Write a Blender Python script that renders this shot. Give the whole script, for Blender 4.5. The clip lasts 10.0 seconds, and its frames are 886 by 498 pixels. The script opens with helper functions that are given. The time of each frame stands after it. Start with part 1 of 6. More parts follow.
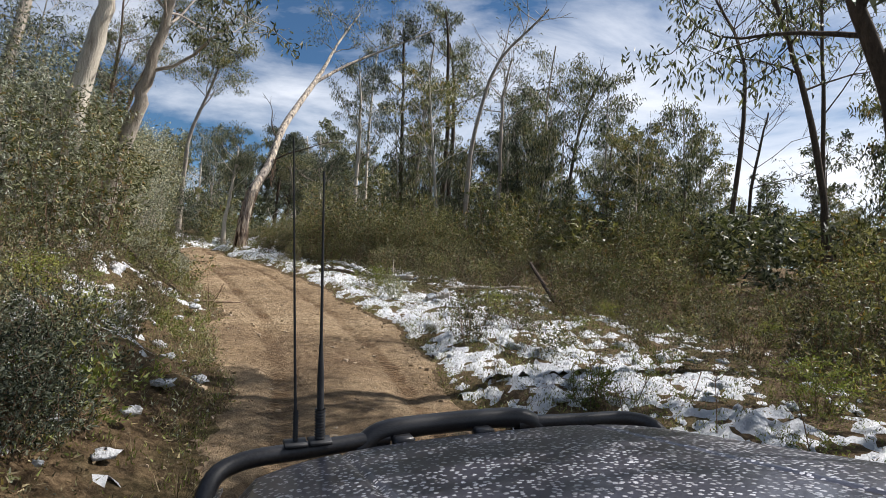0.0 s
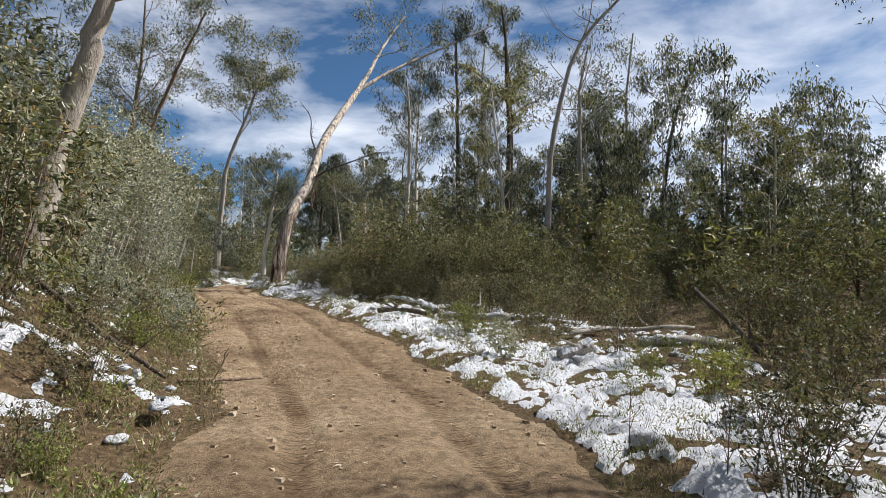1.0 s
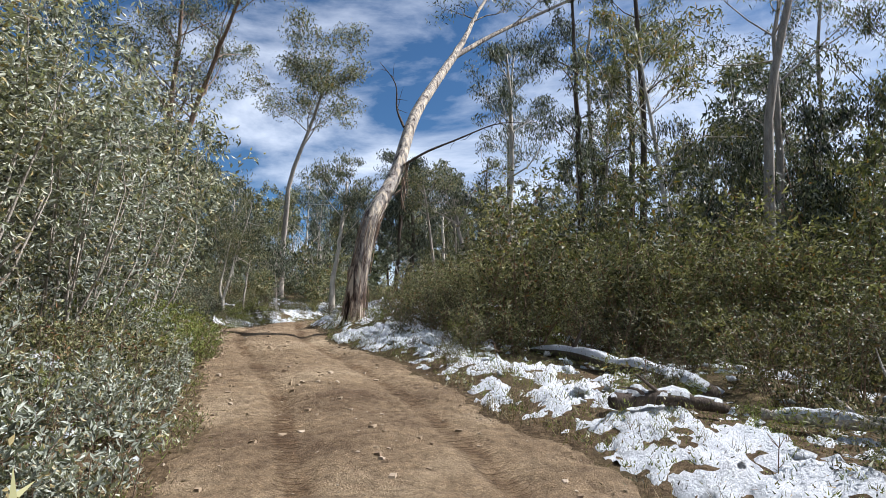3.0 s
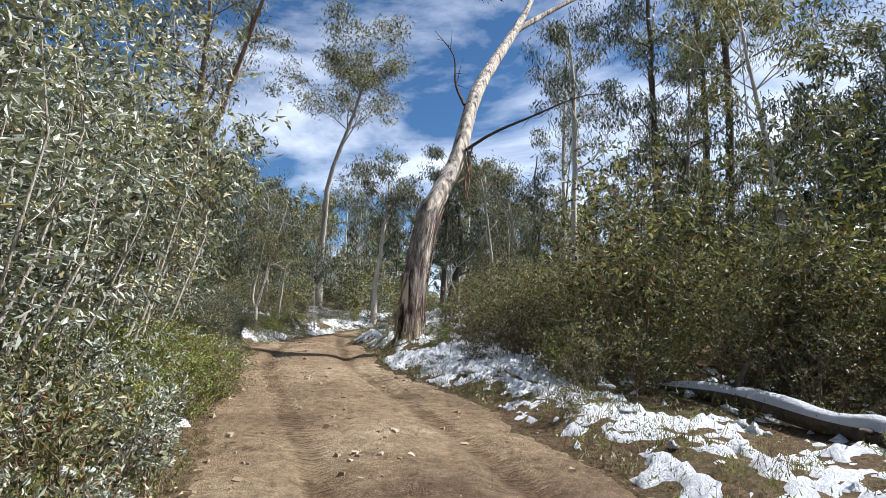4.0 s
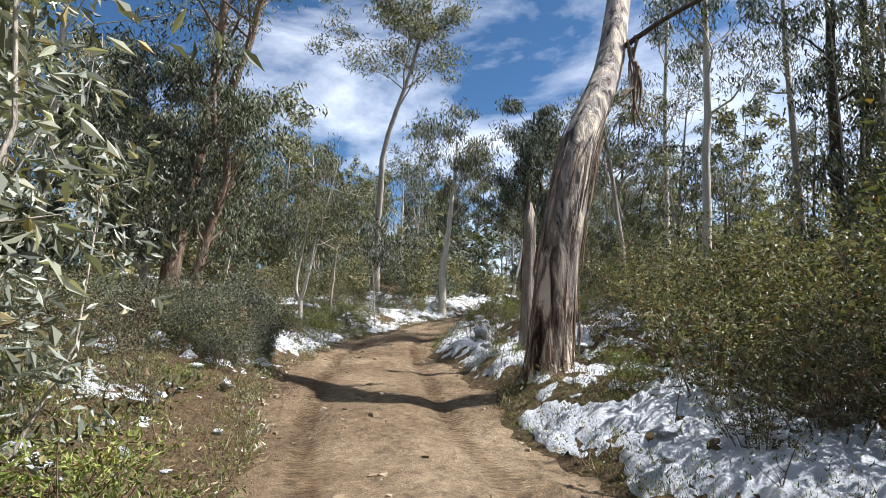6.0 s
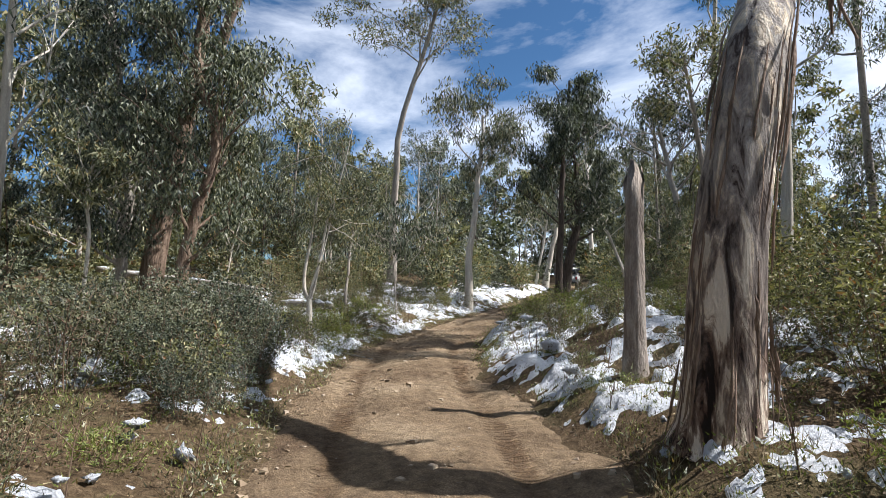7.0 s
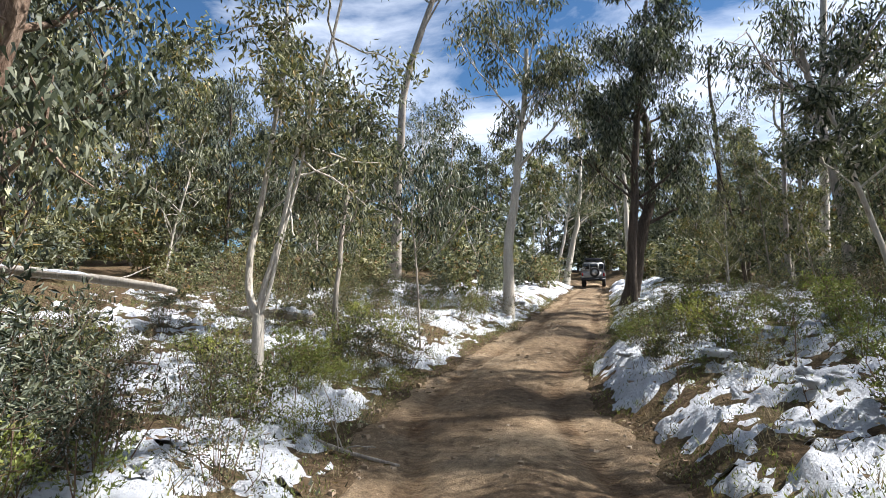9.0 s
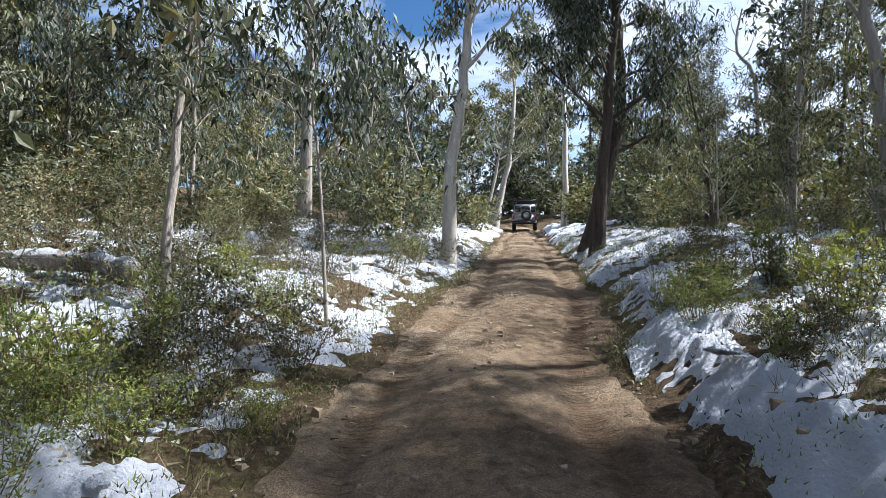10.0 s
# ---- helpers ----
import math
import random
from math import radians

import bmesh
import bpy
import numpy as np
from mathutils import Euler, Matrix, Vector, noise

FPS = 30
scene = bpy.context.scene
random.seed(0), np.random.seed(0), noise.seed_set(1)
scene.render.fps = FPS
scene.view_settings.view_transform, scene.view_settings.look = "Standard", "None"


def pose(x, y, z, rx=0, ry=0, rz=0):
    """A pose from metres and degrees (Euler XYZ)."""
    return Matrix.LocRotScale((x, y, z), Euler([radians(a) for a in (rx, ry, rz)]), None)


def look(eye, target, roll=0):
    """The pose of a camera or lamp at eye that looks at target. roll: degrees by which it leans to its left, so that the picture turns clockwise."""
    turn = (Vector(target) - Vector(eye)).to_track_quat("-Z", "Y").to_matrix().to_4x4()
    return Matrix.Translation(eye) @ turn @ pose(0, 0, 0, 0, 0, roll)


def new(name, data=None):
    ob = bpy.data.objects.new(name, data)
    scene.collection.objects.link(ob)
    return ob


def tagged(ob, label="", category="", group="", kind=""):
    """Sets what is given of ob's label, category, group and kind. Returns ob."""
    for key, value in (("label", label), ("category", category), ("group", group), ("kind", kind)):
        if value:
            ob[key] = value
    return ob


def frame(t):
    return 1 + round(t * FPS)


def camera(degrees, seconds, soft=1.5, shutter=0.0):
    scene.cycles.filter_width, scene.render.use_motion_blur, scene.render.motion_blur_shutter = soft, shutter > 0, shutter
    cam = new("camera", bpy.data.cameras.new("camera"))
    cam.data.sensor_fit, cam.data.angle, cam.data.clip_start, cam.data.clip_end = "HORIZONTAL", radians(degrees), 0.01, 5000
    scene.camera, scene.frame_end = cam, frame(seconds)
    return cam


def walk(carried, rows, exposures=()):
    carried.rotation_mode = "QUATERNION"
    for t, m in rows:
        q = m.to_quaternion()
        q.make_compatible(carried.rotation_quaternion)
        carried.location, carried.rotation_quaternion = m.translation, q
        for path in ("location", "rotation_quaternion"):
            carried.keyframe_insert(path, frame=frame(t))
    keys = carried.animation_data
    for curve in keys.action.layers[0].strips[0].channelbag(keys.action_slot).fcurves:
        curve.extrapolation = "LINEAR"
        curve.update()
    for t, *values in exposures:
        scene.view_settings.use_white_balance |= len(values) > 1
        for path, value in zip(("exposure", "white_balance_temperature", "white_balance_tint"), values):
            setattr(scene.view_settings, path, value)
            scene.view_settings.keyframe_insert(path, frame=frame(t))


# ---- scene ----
cam = camera(76.5, 10.0, soft=0.4)
PATH = [
    (0.0, (0.0, 0.0, 1.8), (-0.09, 1.7, 1.85), 3.1),
    (0.5, (-0.96, 2.9, 1.81), (-1.12, 4.59, 1.91), 2.4),
    (1.0, (-1.84, 5.39, 1.9), (-2.06, 7.07, 2.03), 0.9),
    (1.5, (-2.8, 7.76, 2.0), (-3.07, 9.44, 2.14), -0.5),
    (2.0, (-3.78, 9.68, 2.15), (-4.1, 11.34, 2.3), -0.8),
    (2.5, (-4.67, 11.57, 2.22), (-5.04, 13.22, 2.41), -0.4),
    (2.7, (-5.04, 12.22, 2.23), (-5.42, 13.86, 2.43), 0.0),
    (3.8, (-6.79, 15.2, 2.52), (-7.28, 16.81, 2.73), 0.4),
    (4.0, (-7.11, 15.73, 2.54), (-7.62, 17.34, 2.76), 0.6),
    (4.5, (-7.73, 16.78, 2.69), (-8.29, 18.38, 2.91), 0.3),
    (5.0, (-8.53, 17.91, 2.77), (-9.13, 19.49, 2.98), 0.4),
    (5.5, (-9.23, 19.15, 2.88), (-9.86, 20.72, 3.05), 0.2),
    (5.7, (-9.58, 19.66, 2.94), (-10.22, 21.22, 3.1), 0.2),
    (6.8, (-11.35, 22.25, 3.19), (-12.03, 23.8, 3.33), -0.1),
    (7.0, (-11.73, 22.75, 3.23), (-12.42, 24.3, 3.35), -0.4),
    (7.5, (-12.62, 24.04, 3.3), (-13.34, 25.58, 3.4), -1.0),
    (8.0, (-13.63, 25.48, 3.3), (-14.38, 27.0, 3.39), -1.2),
    (8.5, (-14.64, 26.99, 3.27), (-15.36, 28.52, 3.35), -0.8),
    (9.0, (-15.55, 28.52, 3.31), (-16.22, 30.08, 3.42), -0.4),
    (9.5, (-16.46, 30.13, 3.22), (-17.04, 31.73, 3.15), -0.3),
    (10.0, (-17.22, 32.3, 3.19), (-17.66, 33.94, 3.13), 0.4),
]
walk(cam, [(t, look(eye, aim, roll)) for t, eye, aim, roll in PATH], [(0.0, 0.62, 6420, 12), (0.5, 0.62, 6420, 12), (1.5, 0.74, 6200, 12), (2.5, 0.76, 6000, 12), (4.0, 0.97, 5950, 12), (4.5, 1.06, 6000, 12), (5.0, 1.04, 6000, 12), (5.5, 1.06, 6050, 12), (7.0, 0.95, 6050, 12), (7.5, 0.95, 6100, 12), (9.0, 1.2, 6150, 12), (9.5, 1.38, 6200, 12), (10.0, 1.18, 5650, 12)])

# ---- sky and sun ----
SUN_WAY = Vector((0.60, 0.26, 0.75)).normalized()
SUN_EL = math.asin(SUN_WAY.z)
SUN_AZ = math.atan2(SUN_WAY.x, SUN_WAY.y)


def make_world():
    world = bpy.data.worlds.new("sky")
    scene.world = world
    world.use_nodes = True
    nt = world.node_tree
    nt.nodes.clear()
    out = nt.nodes.new("ShaderNodeOutputWorld")
    bg = nt.nodes.new("ShaderNodeBackground")
    sky = nt.nodes.new("ShaderNodeTexSky")
    sky.sky_type = "NISHITA"
    sky.sun_disc = False
    sky.sun_elevation = SUN_EL
    sky.sun_rotation = SUN_AZ
    sky.altitude = 1400
    sky.ozone_density = 1.8
    sky.dust_density = 0.6
    coord = nt.nodes.new("ShaderNodeTexCoord")
    mapping = nt.nodes.new("ShaderNodeMapping")
    mapping.inputs["Scale"].default_value = (1.0, 1.6, 3.2)
    mapping.inputs["Rotation"].default_value = (0.2, 0.1, 0.5)
    n1 = nt.nodes.new("ShaderNodeTexNoise")
    n1.inputs["Scale"].default_value = 2.1
    n1.inputs["Detail"].default_value = 9
    n1.inputs["Roughness"].default_value = 0.58
    n1.inputs["Distortion"].default_value = 0.35
    ramp = nt.nodes.new("ShaderNodeValToRGB")
    ramp.color_ramp.elements[0].position = 0.42
    ramp.color_ramp.elements[1].position = 0.75
    mix = nt.nodes.new("ShaderNodeMix")
    mix.data_type = "RGBA"
    mix.inputs["B"].default_value = (19.5, 20.2, 21.2, 1)
    nt.links.new(coord.outputs["Generated"], mapping.inputs["Vector"])
    nt.links.new(mapping.outputs["Vector"], n1.inputs["Vector"])
    side = nt.nodes.new("ShaderNodeVectorMath")
    side.operation = "DOT_PRODUCT"
    side.inputs[1].default_value = (0.15, 0.06, 0.0)
    nt.links.new(coord.outputs["Generated"], side.inputs[0])
    veil = nt.nodes.new("ShaderNodeMath")
    nt.links.new(n1.outputs["Fac"], veil.inputs[0])
    nt.links.new(side.outputs["Value"], veil.inputs[1])
    nt.links.new(veil.outputs["Value"], ramp.inputs["Fac"])
    nt.links.new(ramp.outputs["Color"], mix.inputs["Factor"])
    deep = nt.nodes.new("ShaderNodeMix")
    deep.data_type = "RGBA"
    deep.blend_type = "MULTIPLY"
    deep.inputs["Factor"].default_value = 1.0
    deep.inputs["B"].default_value = (0.95, 1.32, 1.5, 1)
    nt.links.new(sky.outputs["Color"], deep.inputs["A"])
    nt.links.new(deep.outputs["Result"], mix.inputs["A"])
    nt.links.new(mix.outputs["Result"], bg.inputs["Color"])
    bg.inputs["Strength"].default_value = 0.037
    nt.links.new(bg.outputs["Background"], out.inputs["Surface"])


make_world()
sun_data = bpy.data.lights.new("sun", "SUN")
sun_data.energy = 5.0
sun_data.angle = radians(0.53)
sun_data.color = (1.0, 0.955, 0.89)
sun = new("sun", sun_data)
sun.matrix_world = look((0, 0, 0), -SUN_WAY)

# ---- materials ----


class Mat:
    """A small builder round a principled material."""

    def __init__(self, name, rough=0.8, spec=0.3):
        self.m = bpy.data.materials.new(name)
        self.m.use_nodes = True
        self.t = self.m.node_tree
        self.b = self.t.nodes["Principled BSDF"]
        self.b.inputs["Roughness"].default_value = rough
        self.b.inputs["Specular IOR Level"].default_value = spec
        self.o = self.t.nodes["Material Output"]

    def node(self, kind, **inputs):
        n = self.t.nodes.new(kind)
        for k, v in inputs.items():
            n.inputs[k].default_value = v
        return n

    def link(self, a, b):
        self.t.links.new(a, b)

    def coords(self, scale=(1, 1, 1), kind="Object"):
        c = self.node("ShaderNodeTexCoord")
        mp = self.node("ShaderNodeMapping", Scale=scale)
        self.link(c.outputs[kind], mp.inputs["Vector"])
        return mp.outputs["Vector"]

    def noise(self, scale, detail=4, vec=None, rough=0.55, distortion=0.0):
        n = self.node("ShaderNodeTexNoise", Scale=scale, Detail=detail, Roughness=rough, Distortion=distortion)
        if vec is not None:
            self.link(vec, n.inputs["Vector"])
        return n.outputs["Fac"]

    def ramp(self, fac, stops):
        r = self.node("ShaderNodeValToRGB")
        els = r.color_ramp.elements
        while len(els) < len(stops):
            els.new(0.5)
        for e, (p, c) in zip(els, stops):
            e.position = p
            e.color = (*c, 1) if len(c) == 3 else c
        self.link(fac, r.inputs["Fac"])
        return r.outputs["Color"]

    def mix(self, fac, a, b, mode="MIX"):
        n = self.node("ShaderNodeMix")
        n.data_type = "RGBA"
        n.blend_type = mode
        for s, v in (("Factor", fac), ("A", a), ("B", b)):
            if isinstance(v, (int, float)):
                n.inputs[s].default_value = v
            elif isinstance(v, tuple):
                n.inputs[s].default_value = (*v, 1)
            else:
                self.link(v, n.inputs[s])
        return n.outputs["Result"]

    def colour(self, c):
        if isinstance(c, tuple):
            self.b.inputs["Base Color"].default_value = (*c, 1)
        else:
            self.link(c, self.b.inputs["Base Color"])

    def bump(self, height, strength=0.5, distance=0.02):
        n = self.node("ShaderNodeBump", Strength=strength, Distance=distance)
        self.link(height, n.inputs["Height"])
        self.link(n.outputs["Normal"], self.b.inputs["Normal"])


def grey(v):
    return (v, v, v)


def leaf_material(name, dark, mid, light, trans=0.3, rough=0.45, old=None, spec=0.35):
    m = Mat(name, rough, spec)
    geo = m.node("ShaderNodeNewGeometry")
    info = m.node("ShaderNodeObjectInfo")
    stops = [(0.0, dark), (0.45, mid), (0.9, light)]
    if old:
        stops = [(0.0, dark), (0.45, mid), (0.88, light), (0.95, old)]
    c = m.ramp(geo.outputs["Random Per Island"], stops)
    tint = m.ramp(info.outputs["Random"], [(0.0, (0.66, 0.7, 0.73)), (0.5, (0.95, 0.97, 1.0)), (1.0, (1.16, 1.13, 1.02))])
    c = m.mix(1.0, c, tint, "MULTIPLY")
    m.colour(c)
    tr = m.node("ShaderNodeBsdfTranslucent")
    m.link(m.mix(1.0, c, (1.3, 1.35, 0.55), "MULTIPLY"), tr.inputs["Color"])
    ms = m.node("ShaderNodeMixShader", Fac=trans)
    m.link(m.b.outputs["BSDF"], ms.inputs[1])
    m.link(tr.outputs["BSDF"], ms.inputs[2])
    m.link(ms.outputs["Shader"], m.o.inputs["Surface"])
    return m.m


def bark_material(name, pale, mid, dark, streak=0.5, rough=0.85, strips=14.0):
    m = Mat(name, rough, 0.2)
    v = m.coords((1, 1, 0.16))
    big = m.noise(2.2, 4, v, 0.6, 0.6)
    fine = m.noise(strips, 6, v, 0.65, 0.3)
    grain = m.noise(60.0, 3, m.coords((1, 1, 0.35)))
    c = m.ramp(fine, [(0.30, dark), (0.30 + 0.2 * streak, mid), (0.66, pale)])
    c2 = m.ramp(big, [(0.36, mid), (0.6, pale)])
    c = m.mix(0.35, c, c2)
    c = m.mix(0.45, c, m.ramp(grain, [(0.3, grey(0.45)), (0.7, grey(1.0))]), "MULTIPLY")
    m.colour(c)
    m.bump(m.mix(0.3, fine, grain), 1.0, 0.05)
    return m.m


LEAF_GUM = leaf_material("gum_leaf", (0.025, 0.034, 0.02), (0.114, 0.123, 0.073), (0.32, 0.32, 0.215), 0.2, 0.5, (0.24, 0.18, 0.08), 0.3)
LEAF_DARK = leaf_material("dark_gum_leaf", (0.014, 0.021, 0.014), (0.063, 0.076, 0.049), (0.215, 0.225, 0.16), 0.16, 0.5, None, 0.3)
LEAF_OLIVE = leaf_material("olive_leaf", (0.03, 0.036, 0.018), (0.125, 0.132, 0.062), (0.3, 0.29, 0.155), 0.2, 0.5, (0.28, 0.17, 0.05))
LEAF_SILVER = leaf_material("silver_leaf", (0.06, 0.066, 0.05), (0.28, 0.292, 0.23), (0.5, 0.508, 0.42), 0.17, 0.5, (0.34, 0.27, 0.13))
LEAF_BUSH = leaf_material("bush_leaf", (0.022, 0.029, 0.013), (0.14, 0.14, 0.064), (0.36, 0.345, 0.2), 0.22, 0.5, (0.2, 0.1, 0.05), 0.3)
LEAF_HEATH = leaf_material("heath_leaf", (0.07, 0.09, 0.018), (0.19, 0.215, 0.05), (0.36, 0.38, 0.12), 0.24, 0.6, (0.24, 0.16, 0.06))
LEAF_HEATH_DARK = leaf_material("dark_heath_leaf", (0.016, 0.02, 0.01), (0.08, 0.076, 0.036), (0.22, 0.21, 0.11), 0.16, 0.6, (0.2, 0.12, 0.07))
GRASS = leaf_material("dry_grass", (0.08, 0.056, 0.03), (0.22, 0.16, 0.085), (0.42, 0.33, 0.19), 0.12, 0.7)
BARK_WHITE = bark_material("white_gum_bark", (0.72, 0.67, 0.57), (0.5, 0.44, 0.36), (0.2, 0.15, 0.11), 0.4, 0.7, 9.0)
BARK_GREY = bark_material("grey_gum_bark", (0.5, 0.45, 0.38), (0.3, 0.255, 0.21), (0.1, 0.075, 0.055), 0.5, 0.8, 12.0)
BARK_BROWN = bark_material("rough_brown_bark", (0.36, 0.27, 0.2), (0.19, 0.125, 0.085), (0.05, 0.03, 0.02), 0.8, 0.9, 18.0)
BARK_DARK = bark_material("dark_bark", (0.14, 0.11, 0.085), (0.075, 0.057, 0.045), (0.03, 0.023, 0.018), 0.7, 0.9, 16.0)


def peel_material():
    """Smooth grey bark that gives way to rough brown strips near the foot."""
    m = Mat("peeling_bark", 0.85, 0.2)
    v = m.coords((1, 1, 0.12))
    fine = m.noise(11.0, 6, v, 0.65, 0.5)
    big = m.noise(3.0, 4, v, 0.6, 0.8)
    grain = m.noise(45.0, 3, m.coords((1, 1, 0.3)))
    streak = m.noise(8.0, 10, m.coords((1, 1, 0.17)), 0.66, 0.7)
    smooth_c = m.ramp(streak, [(0.38, (0.07, 0.05, 0.042)), (0.43, (0.26, 0.22, 0.19)), (0.52, (0.44, 0.4, 0.355)), (0.56, (0.58, 0.46, 0.32)), (0.62, (0.74, 0.65, 0.52))])
    rough_c = m.ramp(streak, [(0.42, (0.022, 0.015, 0.012)), (0.455, (0.1, 0.06, 0.042)), (0.5, (0.18, 0.12, 0.088)), (0.54, (0.33, 0.25, 0.19)), (0.575, (0.7, 0.6, 0.48))])
    sep = m.node("ShaderNodeSeparateXYZ")
    m.link(m.coords(), sep.inputs["Vector"])
    add = m.node("ShaderNodeMath")
    add.operation = "MULTIPLY_ADD"
    m.link(big, add.inputs[0])
    add.inputs[1].default_value = 5.0
    m.link(sep.outputs["Z"], add.inputs[2])
    div = m.node("ShaderNodeMapRange")
    m.link(add.outputs["Value"], div.inputs["Value"])
    div.inputs["From Min"].default_value = 3.0
    div.inputs["From Max"].default_value = 5.4
    col = m.mix(div.outputs["Result"], rough_c, smooth_c)
    m.colour(m.mix(0.4, col, m.ramp(grain, [(0.3, grey(0.5)), (0.7, grey(1.0))]), "MULTIPLY"))
    m.bump(m.mix(0.25, streak, grain), 1.0, 0.09)
    return m.m


BARK_PEEL = peel_material()
STUMP_BARK = bark_material("weathered_stump_bark", (0.48, 0.43, 0.37), (0.22, 0.17, 0.135), (0.05, 0.037, 0.028), 0.8, 0.9, 15.0)
DEAD_WOOD = bark_material("weathered_dead_wood", (0.5, 0.46, 0.4), (0.33, 0.29, 0.24), (0.15, 0.12, 0.09), 0.5, 0.85, 20.0)
STEM = bark_material("bush_stem_bark", (0.27, 0.19, 0.13), (0.17, 0.11, 0.075), (0.07, 0.045, 0.03), 0.5, 0.85, 30.0)


def ground_material():
    m = Mat("leaf_litter", 0.95, 0.1)
    v = m.coords()
    a = m.noise(0.7, 6, v, 0.65)
    b = m.noise(14.0, 6, v, 0.7, 0.8)
    c = m.noise(55.0, 4, v, 0.7)
    col = m.ramp(b, [(0.3, (0.035, 0.024, 0.014)), (0.5, (0.1, 0.068, 0.038)), (0.72, (0.23, 0.165, 0.1))])
    green = m.ramp(c, [(0.3, (0.03, 0.04, 0.014)), (0.7, (0.13, 0.13, 0.05))])
    col = m.mix(m.ramp(a, [(0.5, grey(0.0)), (0.7, grey(0.5))]), col, green)
    m.colour(col)
    m.bump(m.mix(0.5, b, c), 1.0, 0.06)
    return m.m


def dirt_material():
    m = Mat("clay_track", 0.92, 0.15)
    v = m.coords()
    a = m.noise(0.55, 5, v, 0.6)
    b = m.noise(9.0, 7, v, 0.68, 0.4)
    c = m.noise(70.0, 4, v, 0.7)
    col = m.ramp(a, [(0.3, (0.155, 0.107, 0.066)), (0.5, (0.275, 0.202, 0.126)), (0.72, (0.42, 0.33, 0.22))])
    col = m.mix(0.85, col, m.ramp(b, [(0.28, (0.3, 0.26, 0.23)), (0.48, (0.82, 0.79, 0.76)), (0.7, (1.3, 1.26, 1.2))]), "MULTIPLY")
    peb = m.node("ShaderNodeTexVoronoi", Scale=42.0)
    m.link(v, peb.inputs["Vector"])
    p = m.ramp(peb.outputs["Distance"], [(0.16, grey(1.0)), (0.3, grey(0.0))])
    col = m.mix(m.mix(1.0, p, m.ramp(b, [(0.5, grey(0.0)), (0.65, grey(0.6))]), "MULTIPLY"), col, (0.52, 0.42, 0.29))
    col = m.mix(0.8, col, m.ramp(c, [(0.32, (0.55, 0.52, 0.5)), (0.5, (0.98, 0.98, 0.98)), (0.66, (1.55, 1.53, 1.5))]), "MULTIPLY")
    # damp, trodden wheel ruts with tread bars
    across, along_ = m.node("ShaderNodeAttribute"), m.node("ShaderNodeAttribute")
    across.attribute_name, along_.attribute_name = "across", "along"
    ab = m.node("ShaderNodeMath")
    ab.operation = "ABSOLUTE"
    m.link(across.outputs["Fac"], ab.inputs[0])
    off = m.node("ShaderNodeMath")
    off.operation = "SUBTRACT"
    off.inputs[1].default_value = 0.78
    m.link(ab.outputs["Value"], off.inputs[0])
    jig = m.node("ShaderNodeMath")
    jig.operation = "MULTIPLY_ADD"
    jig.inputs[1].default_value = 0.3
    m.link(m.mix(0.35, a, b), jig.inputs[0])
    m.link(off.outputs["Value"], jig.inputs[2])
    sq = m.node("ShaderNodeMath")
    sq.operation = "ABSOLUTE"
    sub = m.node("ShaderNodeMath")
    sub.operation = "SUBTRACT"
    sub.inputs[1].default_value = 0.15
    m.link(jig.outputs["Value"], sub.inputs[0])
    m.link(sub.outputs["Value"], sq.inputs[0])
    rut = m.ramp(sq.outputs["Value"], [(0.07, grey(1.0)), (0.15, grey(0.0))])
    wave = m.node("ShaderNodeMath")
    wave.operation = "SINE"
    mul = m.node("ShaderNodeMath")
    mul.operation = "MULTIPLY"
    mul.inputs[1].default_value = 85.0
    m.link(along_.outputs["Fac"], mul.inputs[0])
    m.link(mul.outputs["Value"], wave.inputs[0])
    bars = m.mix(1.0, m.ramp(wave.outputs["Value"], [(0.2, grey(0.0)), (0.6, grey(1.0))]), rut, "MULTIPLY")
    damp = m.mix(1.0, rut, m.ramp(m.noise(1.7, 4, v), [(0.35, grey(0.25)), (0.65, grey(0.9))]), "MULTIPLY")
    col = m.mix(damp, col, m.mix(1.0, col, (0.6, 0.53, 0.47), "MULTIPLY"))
    m.colour(col)
    hgt = m.mix(0.4, b, c)
    m.bump(m.mix(0.35, hgt, bars), 1.0, 0.17)
    return m.m


def snow_material():
    m = Mat("old_snow", 0.55, 0.4)
    v = m.coords()
    a = m.noise(3.0, 5, v, 0.6)
    b = m.noise(34.0, 6, v, 0.72)
    dirt = m.ramp(m.noise(26.0, 6, v, 0.78), [(0.63, grey(0.0)), (0.68, grey(0.8))])
    col = m.ramp(a, [(0.3, (0.7, 0.73, 0.78)), (0.7, (0.84, 0.85, 0.87))])
    m.colour(m.mix(dirt, col, (0.13, 0.09, 0.05)))
    m.bump(m.mix(0.75, a, b), 1.0, 0.1)
    return m.m


LITTER, DIRT, SNOW = ground_material(), dirt_material(), snow_material()


def stone_material():
    m = Mat("track_stone", 0.9, 0.2)
    info = m.node("ShaderNodeNewGeometry")
    c = m.ramp(info.outputs["Random Per Island"], [(0.0, (0.2, 0.14, 0.09)), (0.5, (0.31, 0.235, 0.155)), (1.0, (0.42, 0.34, 0.25))])
    n = m.noise(40.0, 4)
    m.colour(m.mix(0.5, c, m.ramp(n, [(0.3, grey(0.5)), (0.7, grey(1.1))]), "MULTIPLY"))
    m.bump(n, 0.6, 0.01)
    return m.m


STONE = stone_material()

# ---- mesh helpers ----


